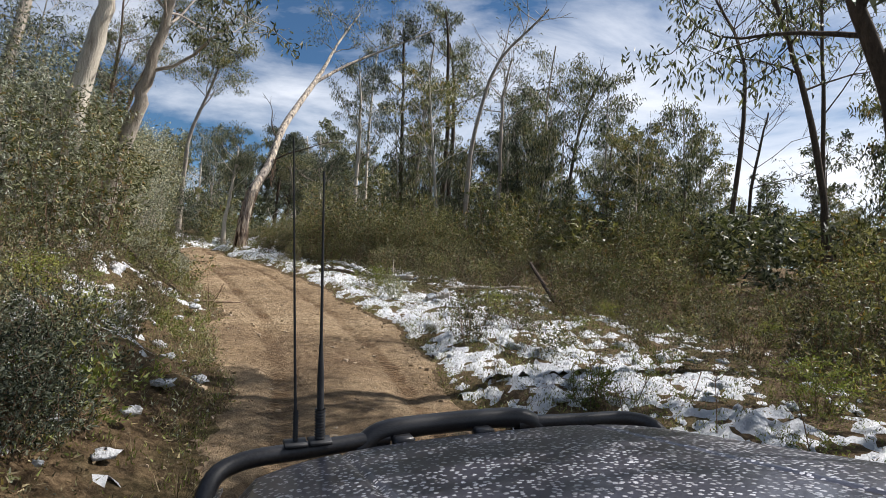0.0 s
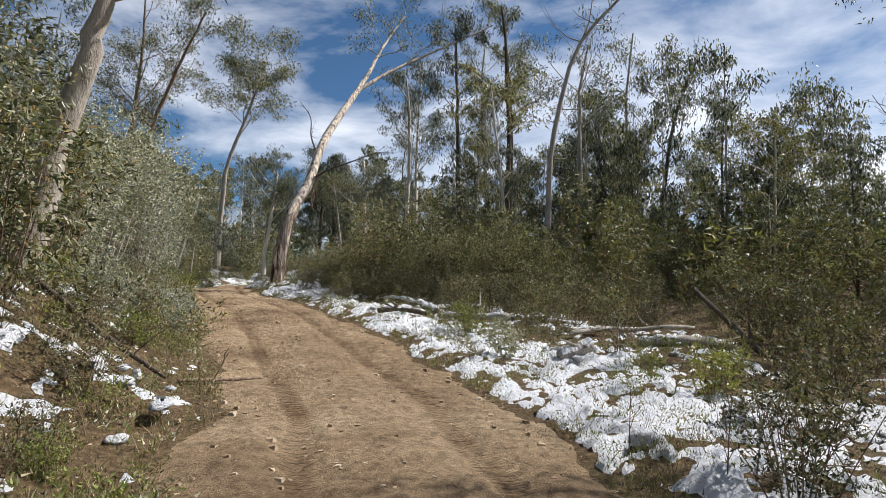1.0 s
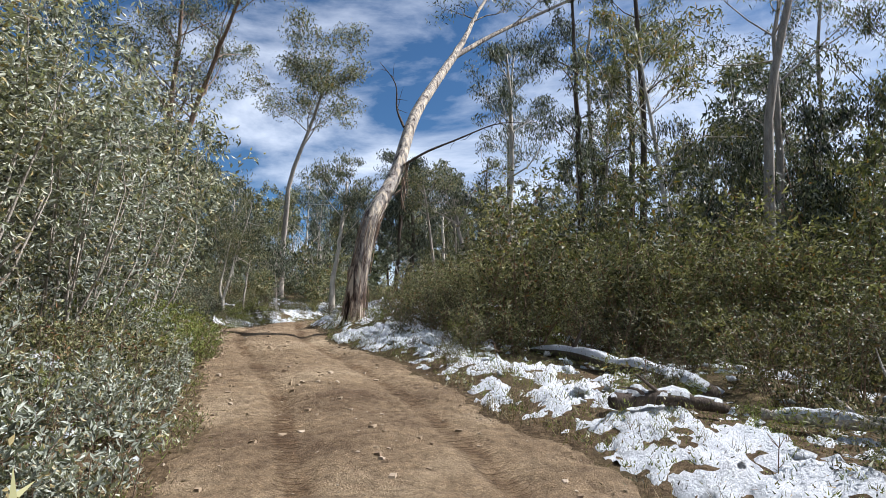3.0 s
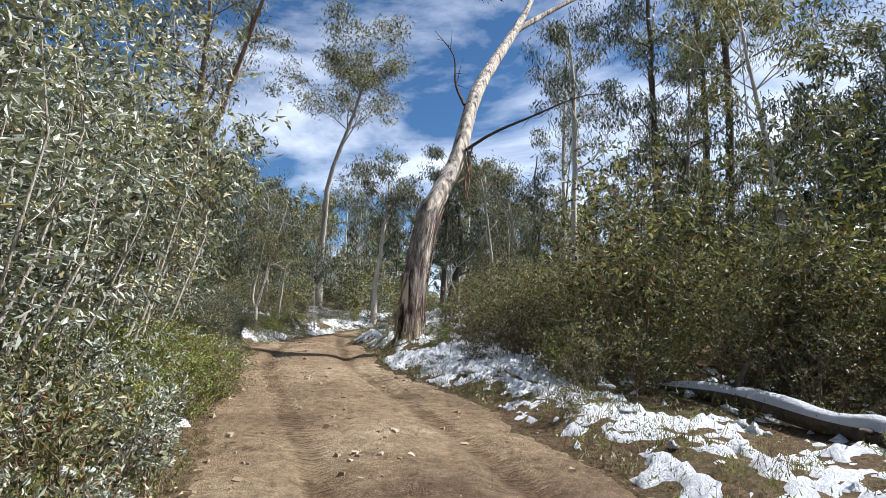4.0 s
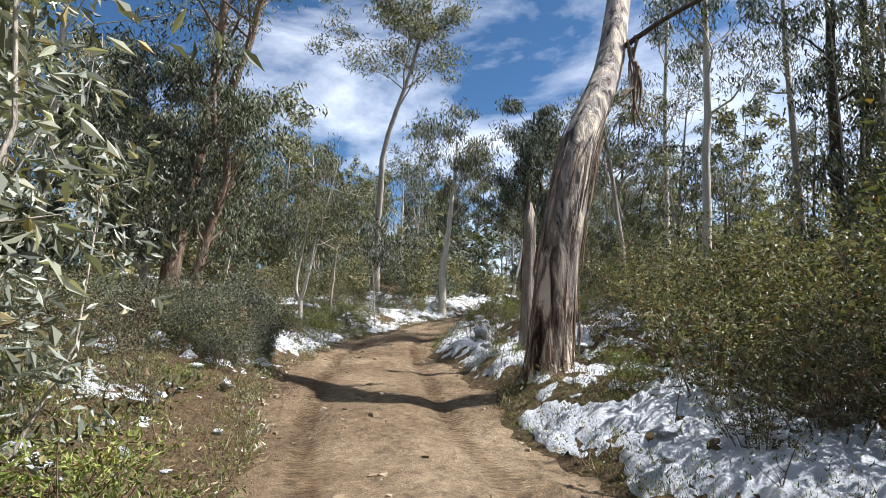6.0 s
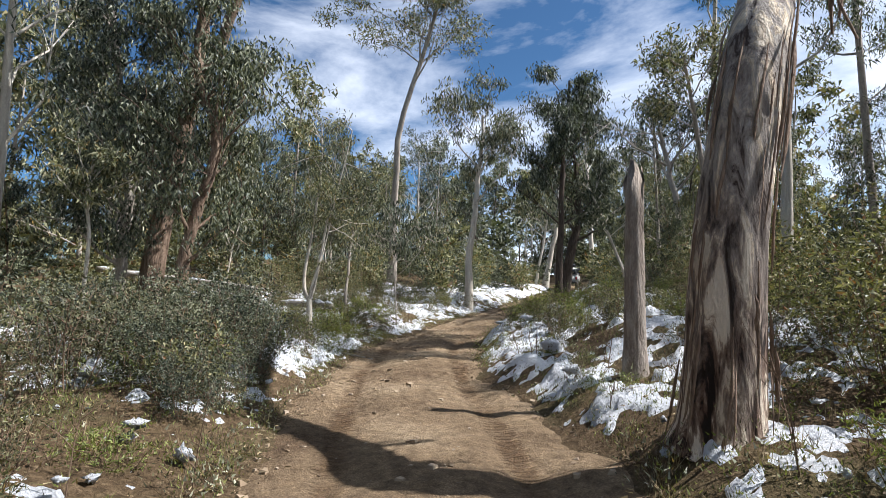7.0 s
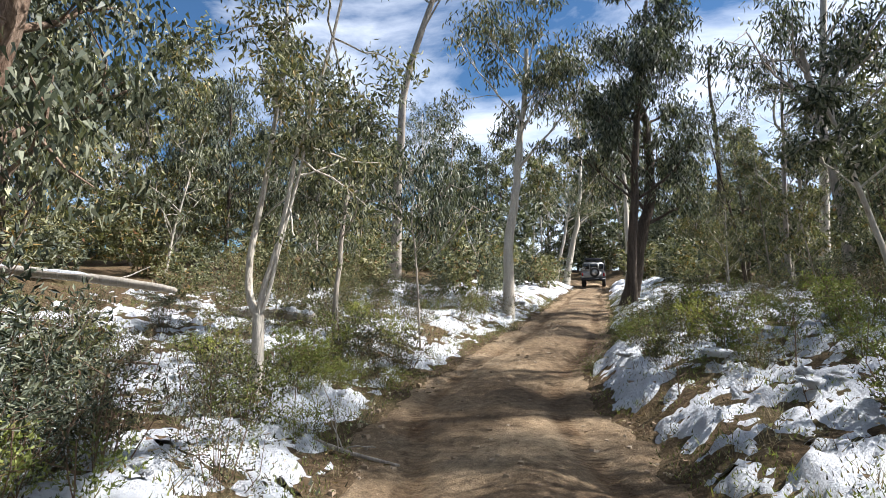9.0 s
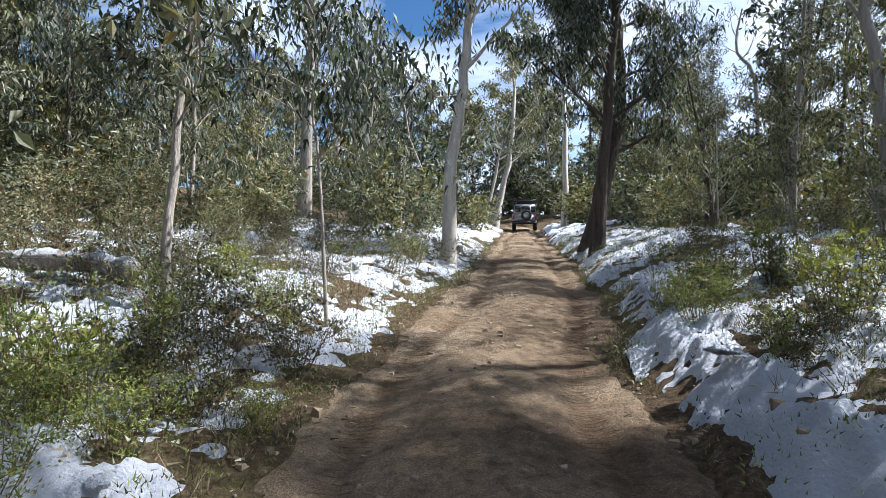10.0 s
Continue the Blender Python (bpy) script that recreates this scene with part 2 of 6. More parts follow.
class Buf:
    """Gathers faces of k corners as arrays and turns them into one mesh."""

    def __init__(self, k=4):
        self.v, self.f, self.n, self.k = [], [], 0, k

    def add(self, v, f):
        v = np.asarray(v, np.float32).reshape(-1, 3)
        self.v.append(v)
        self.f.append(np.asarray(f, np.int32).reshape(-1, self.k) + self.n)
        self.n += len(v)

    def mesh(self, name, material, smooth=True):
        v = np.concatenate(self.v) if self.v else np.zeros((0, 3), np.float32)
        f = np.concatenate(self.f) if self.f else np.zeros((0, self.k), np.int32)
        me = bpy.data.meshes.new(name)
        me.vertices.add(len(v))
        me.vertices.foreach_set("co", v.ravel())
        me.loops.add(self.k * len(f))
        me.loops.foreach_set("vertex_index", f.ravel())
        me.polygons.add(len(f))
        me.polygons.foreach_set("loop_start", np.arange(0, self.k * len(f), self.k, dtype=np.int32))
        me.polygons.foreach_set("use_smooth", np.full(len(f), smooth))
        me.materials.append(material)
        me.update()
        me.validate()
        return me


def tube(buf, pts, radii, sides=6, ridge=0.0, rng=None):
    """A tapered tube along pts, closed at the tip by its small radius."""
    pts = np.asarray(pts, float)
    n = len(pts)
    d = np.gradient(pts, axis=0)
    d /= np.linalg.norm(d, axis=1)[:, None] + 1e-9
    ref = np.zeros((n, 3))
    ref[:, np.abs(d).max(0).argmin()] = 1.0
    u = np.cross(d, ref)
    u /= np.linalg.norm(u, axis=1)[:, None] + 1e-9
    w = np.cross(d, u)
    a = np.arange(sides) * 2 * np.pi / sides
    r = np.asarray(radii, float)[:, None] * np.ones((1, sides))
    if ridge and rng is not None:
        r = r * (1 + ridge * rng.normal(0, 1, (1, sides)) + 0.5 * ridge * rng.normal(0, 1, (n, sides)))
    v = pts[:, None, :] + r[..., None] * (np.cos(a)[None, :, None] * u[:, None, :] + np.sin(a)[None, :, None] * w[:, None, :])
    i = np.arange(n - 1)[:, None] * sides
    j = np.arange(sides)[None, :]
    k = (j + 1) % sides
    f = np.stack(np.broadcast_arrays(i + j, i + k, i + sides + k, i + sides + j), -1)
    buf.add(v, f)


def curve(points, n):
    """A smooth line of n points through the given ones."""
    p = np.asarray(points, float)
    t = np.linspace(0, len(p) - 1, n)
    i = np.clip(t.astype(int), 0, len(p) - 2)
    f = (t - i)[:, None]
    q = np.vstack([2 * p[0] - p[1], p, 2 * p[-1] - p[-2]])
    a, b, c, e = q[i], q[i + 1], q[i + 2], q[i + 3]
    return 0.5 * (2 * b + (c - a) * f + (2 * a - 5 * b + 4 * c - e) * f**2 + (3 * b - a - 3 * c + e) * f**3)


def leaves(buf, centres, ways, length, width, rng, vary=0.35, fold=0.25):
    """One pointed leaf at each centre, along its way."""
    c = np.asarray(centres, float)
    n = len(c)
    if not n:
        return
    d = ways / (np.linalg.norm(ways, axis=1)[:, None] + 1e-9)
    s = np.cross(d, rng.normal(0, 1, (n, 3)))
    s /= np.linalg.norm(s, axis=1)[:, None] + 1e-9
    up = np.cross(s, d)
    l = length * (1 + vary * rng.uniform(-1, 1, (n, 1)))
    w = width * (1 + vary * rng.uniform(-1, 1, (n, 1)))
    if buf.k == 3:
        v = np.stack([c - s * w * 0.5, c + s * w * 0.5 + up * w * fold, c + d * l], 1)
        buf.add(v, np.arange(3 * n).reshape(-1, 3))
        return
    mid = c + d * l * 0.45
    v = np.stack([c, mid + s * w * 0.5 + up * w * fold, c + d * l - up * w * fold, mid - s * w * 0.5 + up * w * fold], 1)
    buf.add(v, np.arange(4 * n).reshape(-1, 4))


def part(name, mesh, parent=None, label=""):
    ob = new(name, mesh)
    if parent:
        ob.parent = parent
    if label:
        ob["label"] = label
    return ob


# ---- the lie of the land ----
TRACK = [
    (6.9, -18, -0.5), (4.35, -10, -0.4), (2.45, -4.5, -0.25), (0.8, 0.25, -0.1), (-0.18, 3.2, 0.0), (-1.05, 5.7, 0.13), (-2.0, 8.15, 0.29),
    (-2.98, 10.3, 0.47), (-3.7, 12.13, 0.58), (-6.25, 16.33, 0.97), (-7.7, 18.46, 1.17), (-8.85, 20.25, 1.3), (-11.08, 23.27, 1.55), (-13.05, 25.9, 1.72),
    (-14.95, 28.9, 1.87), (-15.85, 30.5, 1.87), (-16.8, 32.7, 1.83), (-17.95, 36.3, 1.87), (-18.4, 42.0, 2.1), (-19.3, 50.0, 2.33),
    (-20.6, 60.0, 2.6), (-22.3, 75.0, 3.1), (-24.3, 83.0, 3.5), (-29.5, 90.0, 3.9), (-38.0, 93.5, 4.1),
]
_line = curve(TRACK, 480)
_seg = np.diff(_line[:, :2], axis=0)
_len = np.concatenate([[0], np.cumsum(np.linalg.norm(_seg, axis=1))])
_dir = np.gradient(_line[:, :2], axis=0)
_dir /= np.linalg.norm(_dir, axis=1)[:, None]


def along(x, y):
    """Arc length, signed distance to the right of the track's middle, and its height."""
    x, y = np.atleast_1d(np.asarray(x, float)), np.atleast_1d(np.asarray(y, float))
    s, d, z = np.empty(len(x)), np.empty(len(x)), np.empty(len(x))
    for a in range(0, len(x), 20000):
        p = np.stack([x[a:a + 20000], y[a:a + 20000]], 1)
        k = ((p[:, None, :] - _line[None, :, :2]) ** 2).sum(-1).argmin(1)
        r = p - _line[k, :2]
        f = (r * _dir[k]).sum(1)
        s[a:a + 20000] = _len[k] + f
        d[a:a + 20000] = r[:, 0] * _dir[k, 1] - r[:, 1] * _dir[k, 0]
        dist = np.linalg.norm(r, axis=1)
        side = np.sign(d[a:a + 20000])
        far = np.abs(f) > 0.5
        d[a:a + 20000] = np.where(far, side * dist, d[a:a + 20000])
        z[a:a + 20000] = np.interp(s[a:a + 20000], _len, _line[:, 2])
    return s, d, z


def smooth(a, b, x):
    t = np.clip((x - a) / (b - a), 0, 1)
    return t * t * (3 - 2 * t)


def waves(x, y, scale, seed, octaves=3):
    """Smooth gradient noise, about -1 to 1."""
    rng = np.random.default_rng(seed)
    table = rng.permutation(512)
    ang = rng.uniform(0, 2 * np.pi, 512)
    gx, gy = np.cos(ang), np.sin(ang)
    out, amp, tot = np.zeros(np.shape(x)), 1.0, 0.0
    for o in range(octaves):
        px_, py_ = x / scale + 37.1 * o, y / scale - 11.7 * o
        ix, iy = np.floor(px_).astype(int), np.floor(py_).astype(int)
        fx, fy = px_ - ix, py_ - iy
        u, v = fx**3 * (fx * (fx * 6 - 15) + 10), fy**3 * (fy * (fy * 6 - 15) + 10)

        def corner(i, j):
            k = table[(table[(ix + i) % 512] + iy + j) % 512]
            return gx[k] * (fx - i) + gy[k] * (fy - j)

        out += amp * ((1 - v) * ((1 - u) * corner(0, 0) + u * corner(1, 0)) + v * ((1 - u) * corner(0, 1) + u * corner(1, 1)))
        tot += amp
        amp *= 0.55
        scale *= 0.47
    return out / tot * 2.2


def patch(x, y):
    """Above 0 where low plants grow close together and the snow has gone."""
    return waves(x, y, 1.15, 777, 2)


def half_width(s):
    return 1.36 + 0.3 * smooth(24, 31, s) * (1 - smooth(41, 48, s)) - 0.14 * smooth(50, 58, s) + 0.1 * np.sin(s * 0.9) + 0.08 * np.sin(s * 2.3 + 1)


def ground(x, y):
    """Height of the ground."""
    x, y = np.atleast_1d(np.asarray(x, float)), np.atleast_1d(np.asarray(y, float))
    s, d, z = along(x, y)
    hw = half_width(s)
    early = 1 - smooth(38, 46, s)
    u = np.maximum(0, -d - hw)
    left = early * (1.25 * smooth(0, 3.0, u) + 0.1 * u * smooth(2, 4, u)) + (1 - early) * (0.36 * smooth(0.1, 1.6, u) + 0.045 * np.minimum(u, 20) + 0.11 * np.clip(u - 3.6, 0, 9))
    r = np.maximum(0, d - hw)
    right_early = 0.2 * smooth(0, 0.8, r) + 0.015 * np.minimum(r, 7) + 0.085 * np.clip(r - 8, 0, 14)
    right_late = 0.34 * smooth(0, 0.6, r) + 0.4 * smooth(0.7, 2.6, r) + 0.05 * np.minimum(r, 4)
    soon = 1 - smooth(45, 52, s)
    right = soon * right_early + (1 - soon) * right_late
    h = z + np.where(d < 0, np.minimum(left, 3.2), right)
    wild = smooth(0.0, 1.2, np.abs(d) - hw)
    h += wild * (0.11 * waves(x, y, 2.2, 3, 2) + 0.18 * waves(x, y, 9.0, 4, 2))
    inside = 1 - smooth(-0.2, 0.4, np.abs(d) - hw)
    wander = 0.08 * np.sin(s * 0.5)
    rut = np.exp(-((np.abs(d - wander) - 0.78) / 0.2) ** 2)
    h += inside * (-0.07 * rut * (0.8 + 0.4 * np.sin(s * 1.7)) + 0.018 * waves(x, y, 0.9, 9) + 0.03 * waves(x, y, 2.7, 10, 2) + 0.03 * np.exp(-(d / 0.35) ** 2))
    h += (0.2 * np.exp(-(((x + 15.6) / 0.75) ** 2 + ((y - 31.5) / 0.9) ** 2)))
    h += 0.16 * np.exp(-(((x + 11.6) / 0.8) ** 2 + ((y - 27.4) / 0.8) ** 2))
    far = np.hypot(x + 8, y - 30)
    h = np.where(far > 60, h - 0.05 * (far - 60) * smooth(60, 140, far), h)
    return np.maximum(h, -30.0 + 0.0 * h)


def at_ground(x, y, sink=0.0):
    return Vector((x, y, float(ground(x, y)[0]) - sink))


def axis_steps(lo, hi, fine, limit):
    mid = list(np.arange(lo, hi + 1e-6, fine))
    step, out = fine, []
    p = hi
    while p < limit:
        step *= 1.16
        p += step
        out.append(p)
    step, p, left = fine, lo, []
    while p > -limit:
        step *= 1.16
        p -= step
        left.append(p)
    return np.array(left[::-1] + mid + out)


def make_ground():
    gx, gy = axis_steps(-27, 8, 0.26, 2500), axis_steps(-4, 56, 0.26, 2500)
    X, Y = np.meshgrid(gx, gy)
    Z = ground(X.ravel(), Y.ravel())
    s, d, _ = along(X.ravel(), Y.ravel())
    Z -= 0.07 * (1 - smooth(-0.35, -0.1, np.abs(d) - half_width(s)))
    v = np.stack([X.ravel(), Y.ravel(), Z], 1)
    nx, ny = len(gx), len(gy)
    i = (np.arange(ny - 1)[:, None] * nx + np.arange(nx - 1)[None, :])
    f = np.stack([i, i + 1, i + 1 + nx, i + nx], -1).reshape(-1, 4)
    b = Buf()
    b.add(v, f)
    me = b.mesh("ground", LITTER)
    tagged(new("ground", me), "forest floor of brown leaf litter, twigs and low green growth", "ground", kind="structure")


make_ground()


def make_road():
    """The clay track, laid just above the forest floor, with ragged edges."""
    ss = np.concatenate([np.arange(2.0, 19, 0.3), np.arange(19, 66, 0.075), np.arange(66, _len[-1] - 1, 0.2)])
    off = np.linspace(-1, 1, 43)
    cx, cy = np.interp(ss, _len, _line[:, 0]), np.interp(ss, _len, _line[:, 1])
    dx, dy = np.interp(ss, _len, _dir[:, 0]), np.interp(ss, _len, _dir[:, 1])
    hw = half_width(ss)
    edge_l = hw + 0.12 * waves(ss, 0 * ss, 1.3, 21) + 0.1
    edge_r = hw + 0.12 * waves(ss, 0 * ss + 50, 1.1, 22) + 0.1
    D = np.where(off[None, :] < 0, off[None, :] * edge_l[:, None], off[None, :] * edge_r[:, None])
    X, Y = cx[:, None] + D * dy[:, None], cy[:, None] - D * dx[:, None]
    lift = 0.05 * (1 - np.abs(off[None, :]) ** 10) - 0.03
    Z = ground(X.ravel(), Y.ravel()).reshape(X.shape) + lift + 0.02 * waves(X, Y, 0.42, 31, 2) + 0.012 * waves(X, Y, 0.15, 32, 2)
    n, m = X.shape
    i = (np.arange(n - 1)[:, None] * m + np.arange(m - 1)[None, :])
    f = np.stack([i, i + 1, i + 1 + m, i + m], -1)
    b = Buf()
    b.add(np.stack([X, Y, Z], -1), f)
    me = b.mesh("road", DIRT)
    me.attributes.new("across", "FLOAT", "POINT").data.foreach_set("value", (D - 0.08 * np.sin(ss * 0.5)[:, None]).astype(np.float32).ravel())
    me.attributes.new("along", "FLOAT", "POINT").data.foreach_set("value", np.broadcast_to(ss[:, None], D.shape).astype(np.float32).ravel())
    tagged(new("road", me), "rutted tan clay forest track with loose stones", "road", kind="structure")


make_road()


def snow_at(x, y, s, d, region, seed):
    """Where old snow lies: above 0; about its depth in tens of centimetres."""
    big = waves(x, y, 2.2, seed, 2)
    small = waves(x, y, 0.75, seed + 1, 2)
    fine = waves(x, y, 0.27, seed + 2, 3)
    return region * 1.35 - 0.62 + 0.4 * big + 0.6 * small + 1.15 * fine - 0.55 * smooth(0.0, 0.5, patch(x, y))


def make_snow(name, s0, s1, d0, d1, cover, seed, label, cell=0.09):
    ss, dd = np.arange(s0, s1, cell), np.arange(d0, d1, cell)
    S, D = np.meshgrid(ss, dd, indexing="ij")
    cx, cy = np.interp(S, _len, _line[:, 0]), np.interp(S, _len, _line[:, 1])
    dx, dy = np.interp(S, _len, _dir[:, 0]), np.interp(S, _len, _dir[:, 1])
    X, Y = cx + D * dy, cy - D * dx
    m = snow_at(X.ravel(), Y.ravel(), S.ravel(), D.ravel(), cover(S.ravel(), np.abs(D.ravel()) - half_width(S.ravel())), seed).reshape(X.shape)
    edge = np.abs(D) - half_width(S)
    m = np.maximum(m, -0.8) - 1.3 * (1 - smooth(-0.1, 0.16, edge))
    lump = 0.06 * np.abs(waves(X, Y, 0.42, seed + 5, 1)) + 0.055 * np.abs(waves(X, Y, 0.16, seed + 6, 2)) + 0.026 * waves(X, Y, 0.1, seed + 7, 1) - 0.05
    Z = ground(X.ravel(), Y.ravel()).reshape(X.shape) + 0.075 * np.tanh(1.6 * m) + lump * smooth(-0.1, 0.35, m)
    n, k = X.shape
    keep = m > -0.7
    i = (np.arange(n - 1)[:, None] * k + np.arange(k - 1)[None, :])
    ok = keep[:-1, :-1] & keep[1:, :-1] & keep[1:, 1:] & keep[:-1, 1:]
    f = np.stack([i, i + k, i + 1 + k, i + 1], -1)[ok]
    used = np.unique(f)
    remap = np.full(n * k, -1, np.int32)
    remap[used] = np.arange(len(used))
    b = Buf()
    b.add(np.stack([X, Y, Z], -1).reshape(-1, 3)[used], remap[f])
    tagged(new(name, b.mesh(name, SNOW)), label, "snow", "snow by the track", kind="stuff")


def verge(s, e):
    """Snow on the right: a strip by the track, thinning out among the bushes."""
    late = smooth(47, 50, s)
    strip = 1 - 0.45 * smooth(33, 38, s) + 0.25 * smooth(43, 46, s)
    near = smooth(-0.1, 0.15, e) * (1 - smooth(2.0 * strip, 4.6 * strip, e)) * (0.66 + 0.12 * smooth(43, 46, s)) + 0.2 * smooth(0.5, 1.5, e) * (1 - smooth(6, 11, e))
    far = smooth(-0.12, 0.2, e) * (0.64 - 0.25 * smooth(0.9, 2.0, e) * (1 - smooth(51, 54, s)) - 0.16 * smooth(2.5, 6, e) - 0.5 * smooth(6, 11, e) + 0.1 * smooth(55, 58, s))
    return (1 - late) * near + late * far


def verge_left(s, e):
    late = smooth(51, 54, s)
    return late * smooth(0.1, 0.5, e) * ((0.57 + 0.06 * smooth(54, 57, s)) * (1 - smooth(4, 9, e)) + 0.12) + (1 - late) * 0.27 * smooth(0.5, 1.4, e)


for k, (s0, s1, cell, reach) in enumerate(((17, 26, 0.085, 9), (26, 36, 0.06, 8), (36, 49, 0.055, 7), (49, 56, 0.05, 7), (56, 66, 0.042, 7), (66, 78, 0.08, 8), (78, 100, 0.18, 5))):
    make_snow("snow_verge", s0, s1, 1.2, reach, verge, 41, "patchy old snow lying along the verge of the track", cell)
    make_snow("snow_bank", s0, s1, -reach - 2, -1.2, verge_left, 61, "patchy old snow lying among heath and fallen bark", cell)


# ---- trees ----


def leaf_ways(rng, n, droop):
    w = rng.normal(0, 1, (n, 3))
    w /= np.linalg.norm(w, axis=1)[:, None]
    w[:, 2] -= droop
    return w


def clump(buf, c, r, n, rng, length, width, droop=0.9, flat=0.65):
    p = rng.normal(0, 1, (n, 3))
    p *= 0.78 * rng.uniform(0, 1, (n, 1)) ** 0.45 / np.linalg.norm(p, axis=1)[:, None]
    p[:, 2] *= flat
    leaves(buf, c + p * r, leaf_ways(rng, n, droop), length, width, rng)


def branch_line(start, way, length, rng, n=6, bend=0.25, lift=0.0):
    p = [np.array(start, float)]
    d = np.array(way, float)
    d /= np.linalg.norm(d)
    for _ in range(n - 1):
        d = d + rng.normal(0, bend, 3) * 0.6
        d[2] += lift
        d /= np.linalg.norm(d)
        p.append(p[-1] + d * length / (n - 1))
    return np.array(p)


def grow(spine, r0, r1, rng, limbs, spread, crown_from, clump_r, per_clump, leaf_len, leaf_w, up=0.7, sides=10, droop=0.9, bare=0.0, subs=4, flare=0.35, ridge=0.05, corners=4):
    """A tree from the line of its trunk: the wood and the leaves as two buffers."""
    wood, crown = Buf(), Buf(corners)
    n = 12 if corners == 3 else 20
    line = curve(spine, n)
    t = np.linspace(0, 1, n)
    rad = r0 + (r1 - r0) * t**0.85
    rad = rad * (1 + flare * np.exp(-t * 22))
    line[1:-1, :2] += rng.normal(0, 0.12 * r0, (n - 2, 2))
    tube(wood, line, rad, sides, ridge, rng)
    height = np.linalg.norm(line[-1] - line[0])
    for k in range(limbs):
        f = crown_from + (1 - crown_from) * (k + rng.uniform(0, 0.9)) / limbs
        i = min(n - 2, int(f * (n - 1)))
        a = k * 2.4 + rng.uniform(-0.6, 0.6)
        w = np.array([np.cos(a), np.sin(a), up * rng.uniform(0.6, 1.7)])
        ln = spread * rng.uniform(0.65, 1.2) * (1.1 - 0.55 * (f - crown_from) / (1.001 - crown_from))
        b = branch_line(line[i], w, ln, rng, 7, 0.28, 0.06)
        br = rad[i] * rng.uniform(0.3, 0.5)
        if corners == 3:
            tube(wood, b[::2], np.linspace(br, 0.014, 4), 4)
        else:
            tube(wood, b, np.linspace(br, 0.012, 7), 6)
        naked = rng.uniform() < bare
        for q in range(subs):
            j = rng.integers(2, 7)
            w2 = (b[min(j, 6)] - b[max(j - 2, 0)])
            w2 = w2 / (np.linalg.norm(w2) + 1e-9) + rng.normal(0, 0.65, 3)
            w2[2] += 0.15
            sb = branch_line(b[min(j, 6)], w2, ln * rng.uniform(0.22, 0.5), rng, 5, 0.35, 0.03)
            if corners == 3:
                tube(wood, sb[::2], np.linspace(max(0.012, br * 0.35), 0.008, 3), 3)
            else:
                tube(wood, sb, np.linspace(max(0.012, br * 0.35), 0.006, 5), 4)
            if naked:
                continue
            cr = clump_r * rng.uniform(0.6, 1.3)
            clump(crown, sb[-1], cr, int(per_clump * rng.uniform(0.6, 1.3)), rng, leaf_len, leaf_w, droop)
            if rng.uniform() < 0.6:
                clump(crown, sb[2], cr * 0.7, int(per_clump * 0.4), rng, leaf_len, leaf_w, droop)
        if not naked:
            clump(crown, b[-1], clump_r, per_clump, rng, leaf_len, leaf_w, droop)
    return wood, crown


def make_tree(name, base, spine, r0, r1, seed, bark, leaf, label, category="tree", group="", **kw):
    """spine: points relative to the base."""
    rng = np.random.default_rng(seed)
    wood, crown = grow(spine, r0, r1, rng, **kw)
    root = new(name)
    root.location = base
    part("trunk", wood.mesh("trunk", bark), root)
    if crown.n:
        part("crown", crown.mesh("crown", leaf, False), root)
    return tagged(root, label, category, group)

# ---- the trees that stand out ----


def stand(name, x, y, top, r0, r1, seed, bark, leaf, label, mids=(), sink=0.15, **kw):
    """A tree on the ground at x, y whose trunk runs through mids to top (world places)."""
    base = at_ground(x, y, sink)
    if name == "gum_tree" and kw["per_clump"] >= 30 and kw["spread"] > 2:
        kw["per_clump"] = int(kw["per_clump"] * 1.25)
        kw["subs"] = 5
        kw["crown_from"] *= 0.78
        kw["droop"] = 1.3
    spine = [(0, 0, 0)] + [tuple(Vector(m) - base) for m in mids] + [tuple(Vector(top) - base)]
    return make_tree(name, base, spine, r0, r1, seed, bark, leaf, label, **kw)


stand("pale_gum_tree", -8.35, 10.55, (-7.23, 10.43, 8.86), 0.24, 0.1, 302, BARK_WHITE, LEAF_GUM, "tall pale smooth-barked gum tree on the bank", mids=[(-8.11, 10.54, 3.61), (-7.75, 10.51, 5.07), (-7.48, 10.49, 6.30), (-7.28, 10.46, 7.64)], limbs=10, spread=3.2, crown_from=0.8, clump_r=0.85, per_clump=70, leaf_len=0.2, leaf_w=0.05, sides=14, ridge=0.06, bare=0.1)
stand("grey_gum_tree", -8.43, 12.17, (-6.77, 12.05, 8.95), 0.21, 0.05, 303, BARK_GREY, LEAF_GUM, "leaning grey gum tree with a broken limb on the bank", mids=[(-8.07, 12.14, 3.56), (-7.64, 12.13, 4.97), (-7.40, 12.11, 5.94), (-6.96, 12.08, 7.67)], limbs=10, spread=3.2, crown_from=0.62, clump_r=0.85, per_clump=60, leaf_len=0.2, leaf_w=0.05, sides=14, ridge=0.06, bare=0.2)
stand("gum_tree", 10.66, 24.63, (9.66, 24.20, 13.99), 0.13, 0.05, 304, BARK_DARK, LEAF_DARK, "thin dark-stemmed gum tree with sparse crown", mids=[(10.95, 24.54, 4.64), (11.20, 24.46, 7.79), (11.19, 24.37, 10.69), (10.67, 24.30, 12.35)], limbs=10, spread=3.2, crown_from=0.6, clump_r=0.85, per_clump=14, leaf_len=0.2, leaf_w=0.05, sides=9, ridge=0.06, bare=0.6, corners=3)
